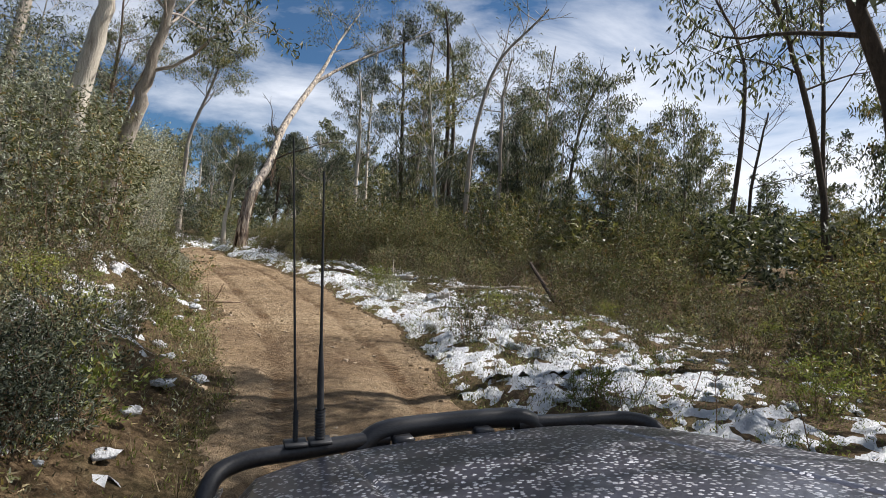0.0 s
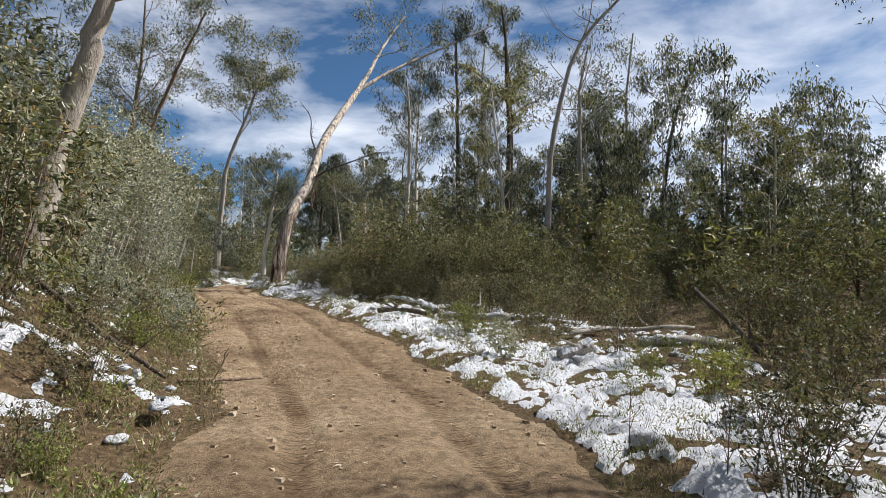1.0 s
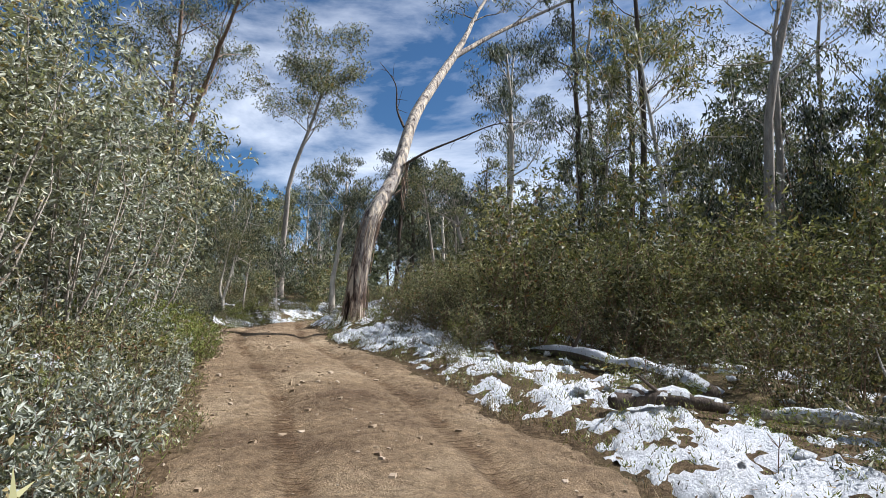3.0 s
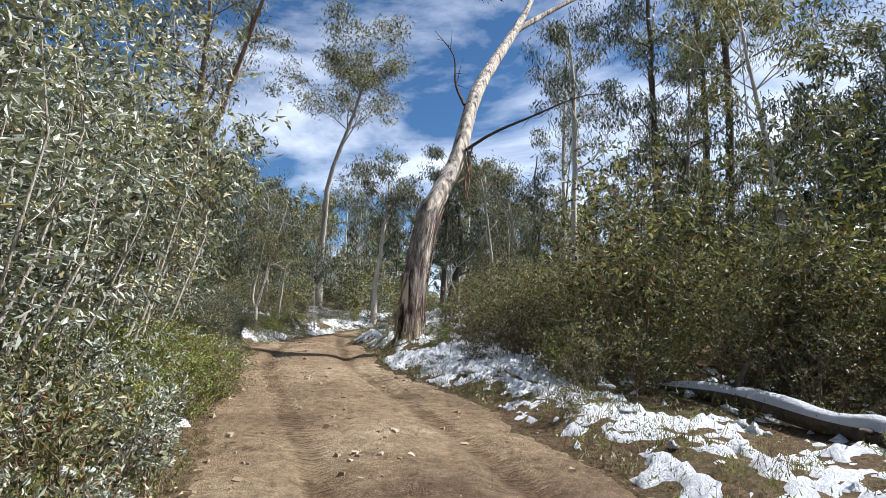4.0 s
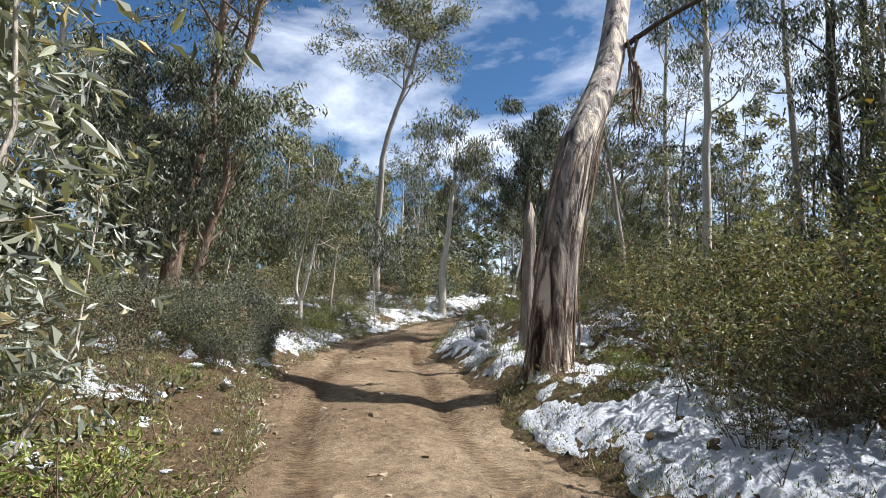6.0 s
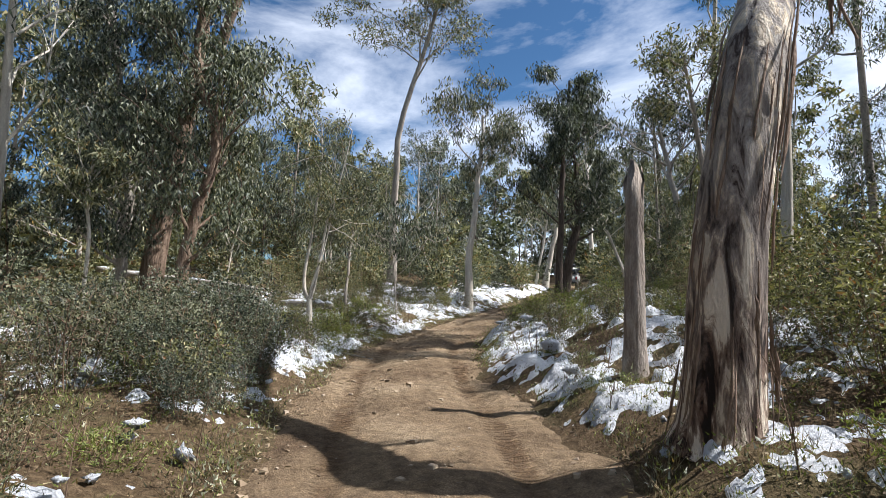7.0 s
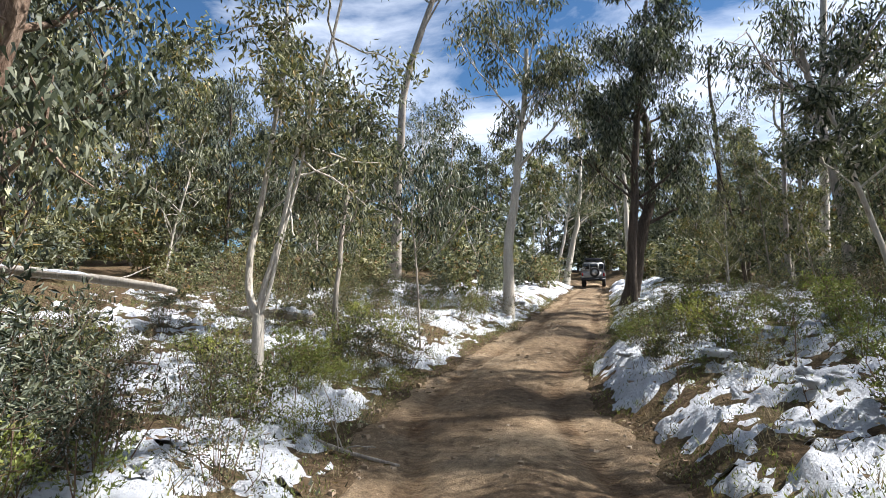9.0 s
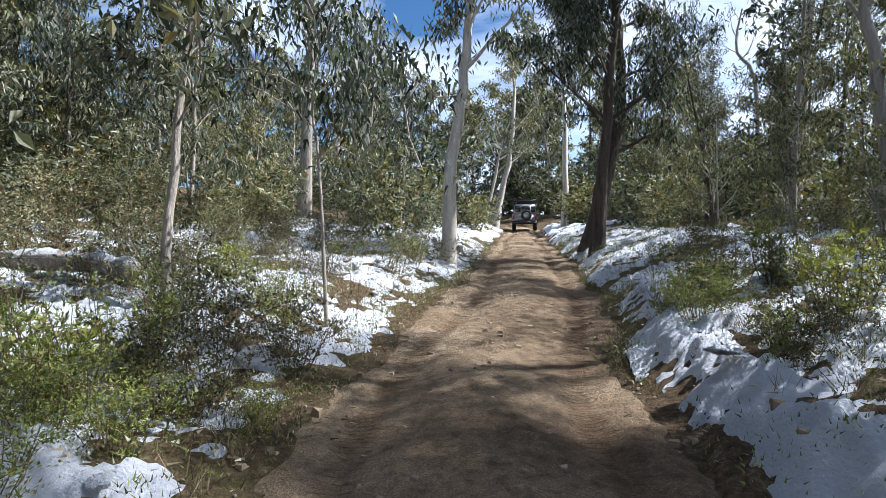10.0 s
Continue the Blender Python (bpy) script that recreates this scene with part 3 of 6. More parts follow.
stand("gum_tree", 11.45, 18.66, (8.59, 18.18, 12.28), 0.13, 0.05, 305, BARK_DARK, LEAF_DARK, "slender gum tree with peeling bark and few leaves", mids=[(11.25, 18.57, 3.73), (10.70, 18.46, 6.60), (10.04, 18.36, 8.74), (9.31, 18.26, 10.69)], limbs=10, spread=3.2, crown_from=0.55, clump_r=0.85, per_clump=18, leaf_len=0.2, leaf_w=0.05, sides=10, ridge=0.06, bare=0.5)
stand("gum_tree", 11.76, 19.28, (10.98, 18.90, 12.37), 0.09, 0.04, 306, BARK_DARK, LEAF_GUM, "thin upright gum tree beside a larger one", mids=[(11.42, 19.14, 5.10), (11.33, 19.05, 7.90), (11.16, 18.98, 10.14)], limbs=10, spread=3.2, crown_from=0.6, clump_r=0.85, per_clump=30, leaf_len=0.2, leaf_w=0.05, sides=9, ridge=0.06, bare=0.3, corners=3)
stand("gum_tree", 14.93, 30.85, (15.36, 30.60, 10.88), 0.12, 0.04, 307, BARK_DARK, LEAF_DARK, "thin dark gum sapling among shrubs", mids=[(14.59, 30.72, 5.40), (15.00, 30.64, 9.05)], limbs=10, spread=3.2, crown_from=0.5, clump_r=0.85, per_clump=14, leaf_len=0.2, leaf_w=0.05, sides=8, ridge=0.06, bare=0.5, corners=3)
stand("gum_tree", 7.71, 9.94, (4.93, 9.52, 10.61), 0.2, 0.07, 308, BARK_DARK, LEAF_DARK, "dark rough-barked gum tree over the verge", mids=[(7.20, 9.84, 3.84), (6.73, 9.76, 5.54), (6.08, 9.69, 7.03), (5.40, 9.59, 9.10)], limbs=10, spread=3.2, crown_from=0.55, clump_r=0.85, per_clump=90, leaf_len=0.2, leaf_w=0.05, sides=12, ridge=0.06, bare=0.1)
stand("gum_tree", -0.51, 30.25, (3.37, 29.78, 15.72), 0.15, 0.05, 309, BARK_GREY, LEAF_DARK, "bare-limbed gum tree with forked top", mids=[(-0.43, 29.99, 6.57), (-0.13, 29.81, 9.53), (0.70, 29.69, 12.49), (2.04, 29.73, 14.23)], limbs=10, spread=3.2, crown_from=0.6, clump_r=0.85, per_clump=10, leaf_len=0.2, leaf_w=0.05, sides=9, ridge=0.06, bare=0.7, corners=3)
stand("gum_tree", 4.88, 40.55, (5.08, 39.47, 17.67), 0.16, 0.05, 310, BARK_GREY, LEAF_GUM, "upright grey gum tree", mids=[(4.96, 40.16, 8.46), (4.69, 39.76, 13.23)], limbs=10, spread=3.2, crown_from=0.55, clump_r=0.85, per_clump=30, leaf_len=0.2, leaf_w=0.05, sides=8, ridge=0.06, bare=0.4, corners=3)
stand("gum_tree", 5.68, 36.64, (7.86, 35.99, 14.97), 0.15, 0.05, 311, BARK_DARK, LEAF_OLIVE, "gum tree with a wide olive crown", mids=[(5.95, 36.31, 7.72), (6.68, 36.07, 11.94)], limbs=10, spread=3.2, crown_from=0.6, clump_r=0.85, per_clump=60, leaf_len=0.2, leaf_w=0.05, sides=8, ridge=0.06, bare=0.1, corners=3)
stand("gum_tree", -5.57, 41.00, (-5.70, 39.37, 18.49), 0.2, 0.06, 312, BARK_DARK, LEAF_DARK, "dark gum tree with dense crown", mids=[(-5.53, 40.55, 8.64), (-5.61, 40.09, 12.41), (-5.65, 39.72, 15.59)], limbs=10, spread=3.2, crown_from=0.4, clump_r=0.85, per_clump=80, leaf_len=0.2, leaf_w=0.05, sides=9, ridge=0.06, bare=0.1, corners=3)
stand("gum_tree", -9.19, 42.23, (-9.08, 40.97, 15.92), 0.17, 0.05, 313, BARK_WHITE, LEAF_DARK, "white-stemmed gum tree with dark foliage", mids=[(-8.99, 41.78, 9.10), (-8.93, 41.33, 13.13)], limbs=10, spread=3.2, crown_from=0.5, clump_r=0.85, per_clump=60, leaf_len=0.2, leaf_w=0.05, sides=9, ridge=0.06, bare=0.1, corners=3)
stand("gum_tree", -2.66, 42.68, (-2.89, 40.80, 20.53), 0.2, 0.06, 314, BARK_DARK, LEAF_DARK, "tall dark gum tree in the forest", mids=[(-2.36, 41.99, 11.23), (-2.47, 41.51, 15.13), (-2.66, 41.06, 18.73)], limbs=10, spread=3.2, crown_from=0.5, clump_r=0.85, per_clump=66, leaf_len=0.2, leaf_w=0.05, sides=9, ridge=0.06, bare=0.1, corners=3)
stand("gum_tree", 1.41, 35.55, (1.79, 34.26, 14.73), 0.16, 0.05, 315, BARK_GREY, LEAF_DARK, "forked gum tree with bare upper limbs", mids=[(1.41, 34.99, 7.70), (1.38, 34.71, 10.12), (1.39, 34.43, 12.54)], limbs=10, spread=3.2, crown_from=0.6, clump_r=0.85, per_clump=20, leaf_len=0.2, leaf_w=0.05, sides=9, ridge=0.06, bare=0.5, corners=3)
stand("tall_gum_tree", -28.64, 52.99, (-24.28, 52.10, 22.30), 0.26, 0.08, 318, BARK_GREY, LEAF_OLIVE, "tall pale gum tree with a flat-topped olive crown", mids=[(-28.21, 52.58, 8.79), (-27.67, 52.20, 12.88), (-26.45, 52.18, 16.15), (-25.37, 52.16, 19.02)], limbs=13, spread=6.2, crown_from=0.6, clump_r=1.5, per_clump=170, leaf_len=0.26, leaf_w=0.07, sides=12, up=0.8, corners=3)
stand("gum_tree", -4.12, 54.22, (-4.53, 51.46, 22.77), 0.22, 0.06, 319, BARK_GREY, LEAF_DARK, "grey-stemmed gum tree with hanging foliage", mids=[(-4.26, 53.52, 8.54), (-4.67, 52.53, 14.63), (-4.82, 51.83, 19.38)], limbs=10, spread=3.2, crown_from=0.45, clump_r=0.85, per_clump=60, leaf_len=0.2, leaf_w=0.05, sides=10, ridge=0.06, bare=0.1, corners=3)
stand("gum_tree", -10.68, 53.85, (-9.89, 51.86, 21.77), 0.18, 0.05, 320, BARK_WHITE, LEAF_DARK, "white-stemmed gum tree with dark crown", mids=[(-10.59, 53.30, 9.56), (-10.42, 52.61, 14.95), (-10.15, 52.12, 19.25)], limbs=10, spread=3.2, crown_from=0.5, clump_r=0.85, per_clump=60, leaf_len=0.2, leaf_w=0.05, sides=9, ridge=0.06, bare=0.1, corners=3)
stand("gum_tree", -2.41, 50.56, (-2.89, 48.01, 21.02), 0.26, 0.08, 321, BARK_DARK, LEAF_GUM, "dark gum tree with a broad crown", mids=[(-2.37, 49.91, 8.46), (-2.31, 49.20, 13.84), (-2.43, 48.58, 18.03)], limbs=10, spread=3.2, crown_from=0.5, clump_r=0.85, per_clump=70, leaf_len=0.2, leaf_w=0.05, sides=10, ridge=0.06, bare=0.1, corners=3)
stand("gum_tree", -20.56, 45.15, (-19.97, 45.69, 10.84), 0.17, 0.06, 322, BARK_WHITE, LEAF_GUM, "white-trunked gum tree with flaking base beside the track", mids=[(-20.47, 45.25, 4.77), (-20.29, 45.38, 6.33), (-20.20, 45.48, 7.88), (-20.03, 45.60, 9.28)], limbs=10, spread=3.2, crown_from=0.62, clump_r=0.85, per_clump=70, leaf_len=0.2, leaf_w=0.05, sides=12, ridge=0.06, bare=0.1)
stand("gum_tree", -17.35, 48.76, (-17.04, 49.25, 11.77), 0.26, 0.07, 323, BARK_DARK, LEAF_DARK, "dark leaning gum tree with hanging foliage", mids=[(-16.97, 48.96, 4.80), (-16.57, 49.18, 6.41), (-16.55, 49.26, 8.20), (-16.85, 49.23, 9.99)], limbs=14, spread=2.6, crown_from=0.35, clump_r=0.85, per_clump=80, leaf_len=0.2, leaf_w=0.05, sides=12, ridge=0.06)
stand("gum_tree", -18.94, 67.59, (-19.46, 67.97, 16.92), 0.2, 0.06, 324, BARK_WHITE, LEAF_GUM, "slim white gum tree by the track", mids=[(-18.96, 67.70, 6.79), (-19.13, 67.80, 10.40), (-19.30, 67.90, 14.02)], limbs=10, spread=3.2, crown_from=0.65, clump_r=0.85, per_clump=50, leaf_len=0.2, leaf_w=0.05, sides=9, ridge=0.06, bare=0.2, corners=3)
stand("gum_tree", -24.80, 76.12, (-23.98, 77.06, 18.89), 0.28, 0.07, 325, BARK_WHITE, LEAF_OLIVE, "curved white gum tree near the track", mids=[(-24.17, 76.46, 6.88), (-23.59, 76.82, 10.11), (-23.50, 77.05, 14.73)], limbs=10, spread=3.2, crown_from=0.5, clump_r=0.85, per_clump=70, leaf_len=0.2, leaf_w=0.05, sides=9, ridge=0.06, bare=0.2, corners=3)
stand("gum_tree", -25.19, 73.85, (-23.99, 74.53, 9.81), 0.16, 0.06, 326, BARK_WHITE, LEAF_GUM, "slim pale gum tree by the track", mids=[(-24.39, 74.29, 7.61)], limbs=10, spread=3.2, crown_from=0.6, clump_r=0.85, per_clump=40, leaf_len=0.2, leaf_w=0.05, sides=8, ridge=0.06, bare=0.2, corners=3)
stand("dead_tree", -13.50, 63.27, (-13.74, 63.66, 17.01), 0.17, 0.05, 327, BARK_DARK, LEAF_DARK, "dead dark tree with a broken top", mids=[(-13.59, 63.40, 9.78), (-13.75, 63.45, 12.49), (-13.91, 63.49, 14.60)], limbs=4, spread=1.5, crown_from=0.55, clump_r=0.3, per_clump=4, leaf_len=0.1, leaf_w=0.03, bare=1.0, subs=2, corners=3)
stand("dead_tree", -10.21, 60.19, (-11.01, 60.22, 13.07), 0.12, 0.04, 328, DEAD_WOOD, LEAF_DARK, "dead grey tree with bare limbs", mids=[(-10.36, 60.30, 9.67), (-11.24, 60.05, 11.24)], limbs=5, spread=1.6, crown_from=0.55, clump_r=0.3, per_clump=4, leaf_len=0.1, leaf_w=0.03, bare=1.0, subs=3, corners=3)
stand("gum_tree", -11.91, 44.53, (-12.71, 44.52, 9.08), 0.16, 0.06, 329, BARK_GREY, LEAF_DARK, "leaning grey gum tree above the verge", mids=[(-11.99, 44.59, 4.62), (-12.23, 44.58, 6.43), (-12.53, 44.54, 8.00)], limbs=10, spread=3.2, crown_from=0.7, clump_r=0.85, per_clump=40, leaf_len=0.2, leaf_w=0.05, sides=10, ridge=0.06, bare=0.2)
stand("gum_tree", -21.12, 36.71, (-20.87, 36.97, 6.36), 0.055, 0.025, 331, BARK_GREY, LEAF_GUM, "thin grey gum sapling with drooping leaves", mids=[(-21.10, 36.74, 3.08), (-21.06, 36.80, 3.86), (-21.00, 36.85, 4.64), (-20.90, 36.93, 5.58)], limbs=10, spread=1.3, crown_from=0.5, clump_r=0.45, per_clump=60, leaf_len=0.13, leaf_w=0.035, sides=8)
stand("gum_tree", -20.07, 37.97, (-20.18, 38.03, 5.39), 0.022, 0.01, 332, BARK_GREY, LEAF_DARK, "gum sapling with dark drooping leaves", mids=[(-20.16, 37.97, 3.83), (-20.25, 37.97, 4.52)], limbs=12, spread=1.5, crown_from=0.28, clump_r=0.55, per_clump=34, leaf_len=0.14, leaf_w=0.036, sides=7, droop=1.7, corners=3)
stand("gum_tree", -22.74, 29.98, (-22.41, 29.92, 5.82), 0.05, 0.025, 333, BARK_WHITE, LEAF_GUM, "thin white gum sapling", mids=[(-22.64, 29.97, 3.41), (-22.54, 29.95, 4.37), (-22.57, 29.89, 5.05)], limbs=9, spread=1.0, crown_from=0.6, clump_r=0.4, per_clump=40, leaf_len=0.14, leaf_w=0.035, sides=8)
stand("gum_tree", -21.66, 31.36, (-21.01, 31.23, 9.22), 0.16, 0.06, 334, BARK_BROWN, LEAF_DARK, "leafy gum tree leaning over the heath", mids=[(-21.51, 31.35, 3.90), (-21.12, 31.44, 5.25), (-20.83, 31.49, 6.50), (-21.16, 31.26, 7.76)], limbs=20, spread=1.9, crown_from=0.24, clump_r=0.7, per_clump=95, leaf_len=0.13, leaf_w=0.04, sides=10, subs=6, droop=1.4, corners=3)
stand("gum_tree", -23.88, 31.55, (-23.78, 31.11, 9.88), 0.15, 0.06, 335, BARK_GREY, LEAF_DARK, "dense leafy gum tree", mids=[(-23.70, 31.52, 4.22), (-23.53, 31.50, 5.72), (-23.65, 31.31, 7.80)], limbs=22, spread=2.3, crown_from=0.2, clump_r=0.75, per_clump=95, leaf_len=0.13, leaf_w=0.04, sides=10, subs=6, droop=1.4, corners=3)
stand("gum_tree", -17.14, 47.17, (-16.40, 47.03, 12.30), 0.16, 0.05, 337, BARK_DARK, LEAF_DARK, "dark gum tree with thick drooping leaves", mids=[(-16.93, 47.11, 6.62), (-16.71, 47.05, 9.35)], limbs=14, spread=2.4, crown_from=0.35, clump_r=0.85, per_clump=80, leaf_len=0.2, leaf_w=0.05, sides=9, corners=3)
stand("gum_tree", -12.95, 37.23, (-13.95, 36.53, 5.63), 0.05, 0.02, 338, BARK_WHITE, LEAF_DARK, "thin leaning white gum sapling", mids=[(-13.22, 37.02, 3.45), (-13.66, 36.73, 4.78)], limbs=9, spread=0.9, crown_from=0.55, clump_r=0.32, per_clump=34, leaf_len=0.13, leaf_w=0.035, sides=8)
stand("gum_tree", -11.36, 35.18, (-11.75, 34.66, 7.78), 0.07, 0.03, 339, BARK_GREY, LEAF_GUM, "tall thin gum sapling behind the stump", mids=[(-11.37, 35.06, 4.34), (-11.53, 34.89, 5.87), (-11.62, 34.79, 6.82)], limbs=11, spread=1.3, crown_from=0.62, clump_r=0.5, per_clump=55, leaf_len=0.12, leaf_w=0.032, sides=9)


# ---- the forest behind ----


def gum_kinds(seed, count, far):
    kinds = []
    for k in range(count):
        rng = np.random.default_rng(seed + k)
        h = rng.uniform(10, 17)
        lean = rng.uniform(-1.8, 1.8, 2)
        spine = [(0, 0, 0), (lean[0] * 0.15, lean[1] * 0.15, h * 0.35), (lean[0] * 0.6, lean[1] * 0.6, h * 0.7), (lean[0], lean[1], h)]
        low = (0.15, 0.3, 0.42, 0.2)[k % 4]
        wood, crown = grow(spine, 0.011 * h + 0.02, 0.03, rng, limbs=13 if far else 14, spread=h * (0.22, 0.27, 0.3, 0.2)[k % 4], crown_from=low, clump_r=1.1 if far else 0.85,
                           per_clump=24 if far else 40, leaf_len=0.52 if far else 0.25, leaf_w=0.18 if far else 0.062, up=0.9, sides=5 if far else 6, droop=0.9, bare=0.1, subs=4 if far else 6, corners=3)
        n = k % 6
        bark = (BARK_GREY, BARK_DARK, BARK_WHITE, BARK_DARK, BARK_GREY, BARK_WHITE)[n]
        leaf = (LEAF_GUM, LEAF_DARK, LEAF_OLIVE, LEAF_GUM, LEAF_OLIVE, LEAF_DARK)[n]
        word = ("grey-barked slender", "dark-barked", "pale-barked", "dark-stemmed", "olive-leaved", "white-stemmed")[n]
        kinds.append((wood.mesh("trunk", bark), crown.mesh("crown", leaf, False), word, h))
    return kinds


def plant(kinds, rng, x, y, scale, tag, group):
    k = rng.integers(0, len(kinds))
    root = new("gum_tree")
    g = at_ground(x, y, 0.2)
    root.matrix_world = pose(g.x, g.y, g.z, rng.normal(0, 3), rng.normal(0, 3), rng.uniform(0, 360)) @ Matrix.Diagonal((scale, scale, scale, 1))
    part("trunk", kinds[k][0], root)
    part("crown", kinds[k][1], root)
    tagged(root, kinds[k][2] + " gum tree " + tag, "tree", group)


def plant_far(kinds, rng, x, y, scale, far_wood):
    """Adds one far tree to the joined woods."""
    k = rng.integers(0, len(kinds))
    m = np.array(pose(*at_ground(x, y, 0.2), rng.normal(0, 3), rng.normal(0, 3), rng.uniform(0, 360)) @ Matrix.Diagonal((scale, scale, scale, 1)))
    for me, corners in ((kinds[k][0], 4), (kinds[k][1], 3)):
        v, f = np.empty(len(me.vertices) * 3, np.float32), np.empty(len(me.polygons) * corners, np.int32)
        me.vertices.foreach_get("co", v)
        me.loops.foreach_get("vertex_index", f)
        key = (me.name.split(".")[0], me.materials[0])
        far_wood.setdefault(key, Buf(corners)).add(v.reshape(-1, 3) @ m[:3, :3].T + m[:3, 3], f)


def scatter_trees(kinds, rng, count, box, near, apart_by, scales, tag, group, taken, keep=lambda x, y, s, d: True):
    made = tries = 0
    while made < count and tries < 20000:
        tries += 1
        x, y = rng.uniform(box[0], box[1]), rng.uniform(box[2], box[3])
        s, d, _ = along(x, y)
        if abs(d[0]) < near or not keep(x, y, s[0], d[0]):
            continue
        if any((x - a) ** 2 + (y - b) ** 2 < apart_by ** 2 for a, b in taken):
            continue
        if any((x - a) ** 2 + (y - b) ** 2 < r * r for a, b, r in CLEAR):
            continue
        taken.append((x, y))
        if tag in FAR_TAGS:
            plant_far(kinds, rng, x, y, rng.uniform(*scales) * stature(x, y), FAR_WOOD)
        else:
            plant(kinds, rng, x, y, rng.uniform(*scales) * stature(x, y), tag, group)
        made += 1




def stature(x, y):
    """The wood is lower on the open slope towards the north-east."""
    k = 1.0
    if y > 0 and x > 0.12 * y:
        k = 0.68
    if y > 0 and x > 0.36 * y:
        k = 0.5
    a = math.degrees(math.atan2(x + 16.5, y - 30))
    if 2 < a < 30 and y > 42:
        k = min(k, 0.66)
    if -40 < x < -19 and 35 < y < 62:
        k = min(k, 0.62)
    return k


FAR_TAGS = ("in the forest behind", "towards the sun", "behind the start of the track")
FAR_WOOD = {}
CLEAR = [(-26, 45, 3.5), (-12, 29, 3), (9, 24, 3.0), (0, 0, 6)]
trees_at = []
rng_f = np.random.default_rng(11)


def not_shading(x, y, s, d):
    """Near trees keep back on the sunny side."""
    return abs(d) < 32 and not (d > 0 and d < 15 and s < 49) and not (0 < d < 13 and s < 78) and not (-7.5 < d < 0 and 50 < s < 70)


scatter_trees(gum_kinds(100, 8, False), rng_f, 51, (-45, 40, 2, 75), 6.0, 2.6, (0.55, 1.0), "standing among shrubs", "gum trees near the track", trees_at, not_shading)
scatter_trees(gum_kinds(200, 8, True), rng_f, 152, (-80, 55, 12, 105), 9.0, 2.6, (0.8, 1.2), "in the forest behind", "gum trees of the forest", trees_at,
              lambda x, y, s, d: d > 22 or d < -18 or y > 60)
scatter_trees(gum_kinds(220, 4, True), rng_f, 30, (-46, -6, 88, 118), 3.0, 2.6, (0.8, 1.2), "where the track bends away", "gum trees of the forest", trees_at)
# trees towards the sun and behind, which shade the track
shade = gum_kinds(320, 2, False)
for sx, sy, sc in ((7.6, 6.3, 1.1), (6.6, 2.4, 0.85), (11.5, 8.2, 1.0), (5.6, -1.8, 0.8), (4.6, 3.9, 0.9), (4.8, 0.8, 0.8), (-10.2, 45.5, 0.6), (-12.9, 46.6, 0.46), (-12.3, 49.4, 0.5), (-13.4, 52.5, 0.48), (-13.0, 56.0, 0.5), (-14.2, 60.0, 0.5)):
    plant(shade, rng_f, sx, sy, sc, "shading the track", "gum trees near the track")
    trees_at.append((sx, sy))
scatter_trees(gum_kinds(300, 3, True), rng_f, 10, (9, 40, -30, 10), 12.0, 4.5, (0.7, 1.0), "towards the sun", "gum trees of the forest", trees_at)
scatter_trees(gum_kinds(310, 2, True), rng_f, 8, (-40, 10, -40, -8), 8.0, 5.0, (0.8, 1.1), "behind the start of the track", "gum trees of the forest", trees_at)

for (kind, mat), buf in FAR_WOOD.items():
    name = "far_" + kind + "s"
    tagged(new(name, buf.mesh(name, mat, kind == "trunk")), "far gum forest: " + ("slender bare stems" if kind == "trunk" else "grey-green and olive crowns"), "forest", kind="stuff")

# young gums with hanging leaves between the shrubs and the tall trees


def young_gums():
    kinds = []
    for k in range(4):
        rng = np.random.default_rng(350 + k)
        h = (7.5, 8.5, 6.5, 9.0)[k]
        lean = rng.uniform(-0.8, 0.8, 2)
        wood, crown = grow([(0, 0, 0), (lean[0] * 0.3, lean[1] * 0.3, h * 0.45), (lean[0], lean[1], h)], 0.075, 0.02, rng, limbs=16, spread=2.0, crown_from=0.14, clump_r=0.75, per_clump=34,
                           leaf_len=0.2, leaf_w=0.06, sides=6, droop=1.6, subs=4, corners=3)
        kinds.append((wood.mesh("trunk", (BARK_DARK, BARK_GREY)[k % 2]), crown.mesh("crown", (LEAF_DARK, LEAF_GUM, LEAF_OLIVE, LEAF_DARK)[k], False), ("dark young", "grey-green young", "olive young", "dark slender")[k], h))
    rng = np.random.default_rng(360)
    for (s0, s1, d0, d1), count in (((26, 40, 17, 24), 9), ((40, 50, 15, 22), 9), ((50, 62, 14, 22), 7), ((62, 84, 10, 18), 9), ((28, 44, -16, -8.5), 8), ((44, 62, -20, -9.5), 18), ((62, 84, -16, -6.5), 14)):
        for _ in range(count):
            x, y = beside(rng.uniform(s0, s1), rng.uniform(d0, d1))
            plant(kinds, rng, x, y, rng.uniform(0.75, 1.1), "with hanging leaves", "gum trees near the track")


# ---- saplings ----


def sapling_kinds():
    out = []
    for k in range(5):
        rng = np.random.default_rng(400 + k)
        h = rng.uniform(4.0, 6.5)
        lean = rng.uniform(-0.9, 0.9, 2)
        spine = [(0, 0, 0), (lean[0] * 0.3, lean[1] * 0.3, h * 0.4), (lean[0], lean[1], h)]
        wood, crown = grow(spine, 0.045, 0.012, rng, limbs=12, spread=1.25, crown_from=0.32, clump_r=0.42, per_clump=34, leaf_len=0.16, leaf_w=0.048, sides=6, droop=1.1, subs=3, corners=3)
        out.append((wood.mesh("trunk", (BARK_WHITE, BARK_GREY, STEM)[k % 3]), crown.mesh("crown", (LEAF_GUM, LEAF_OLIVE, LEAF_DARK)[k % 3], False), ("pale thin", "olive leafy", "dark leafy")[k % 3], h))
    return out


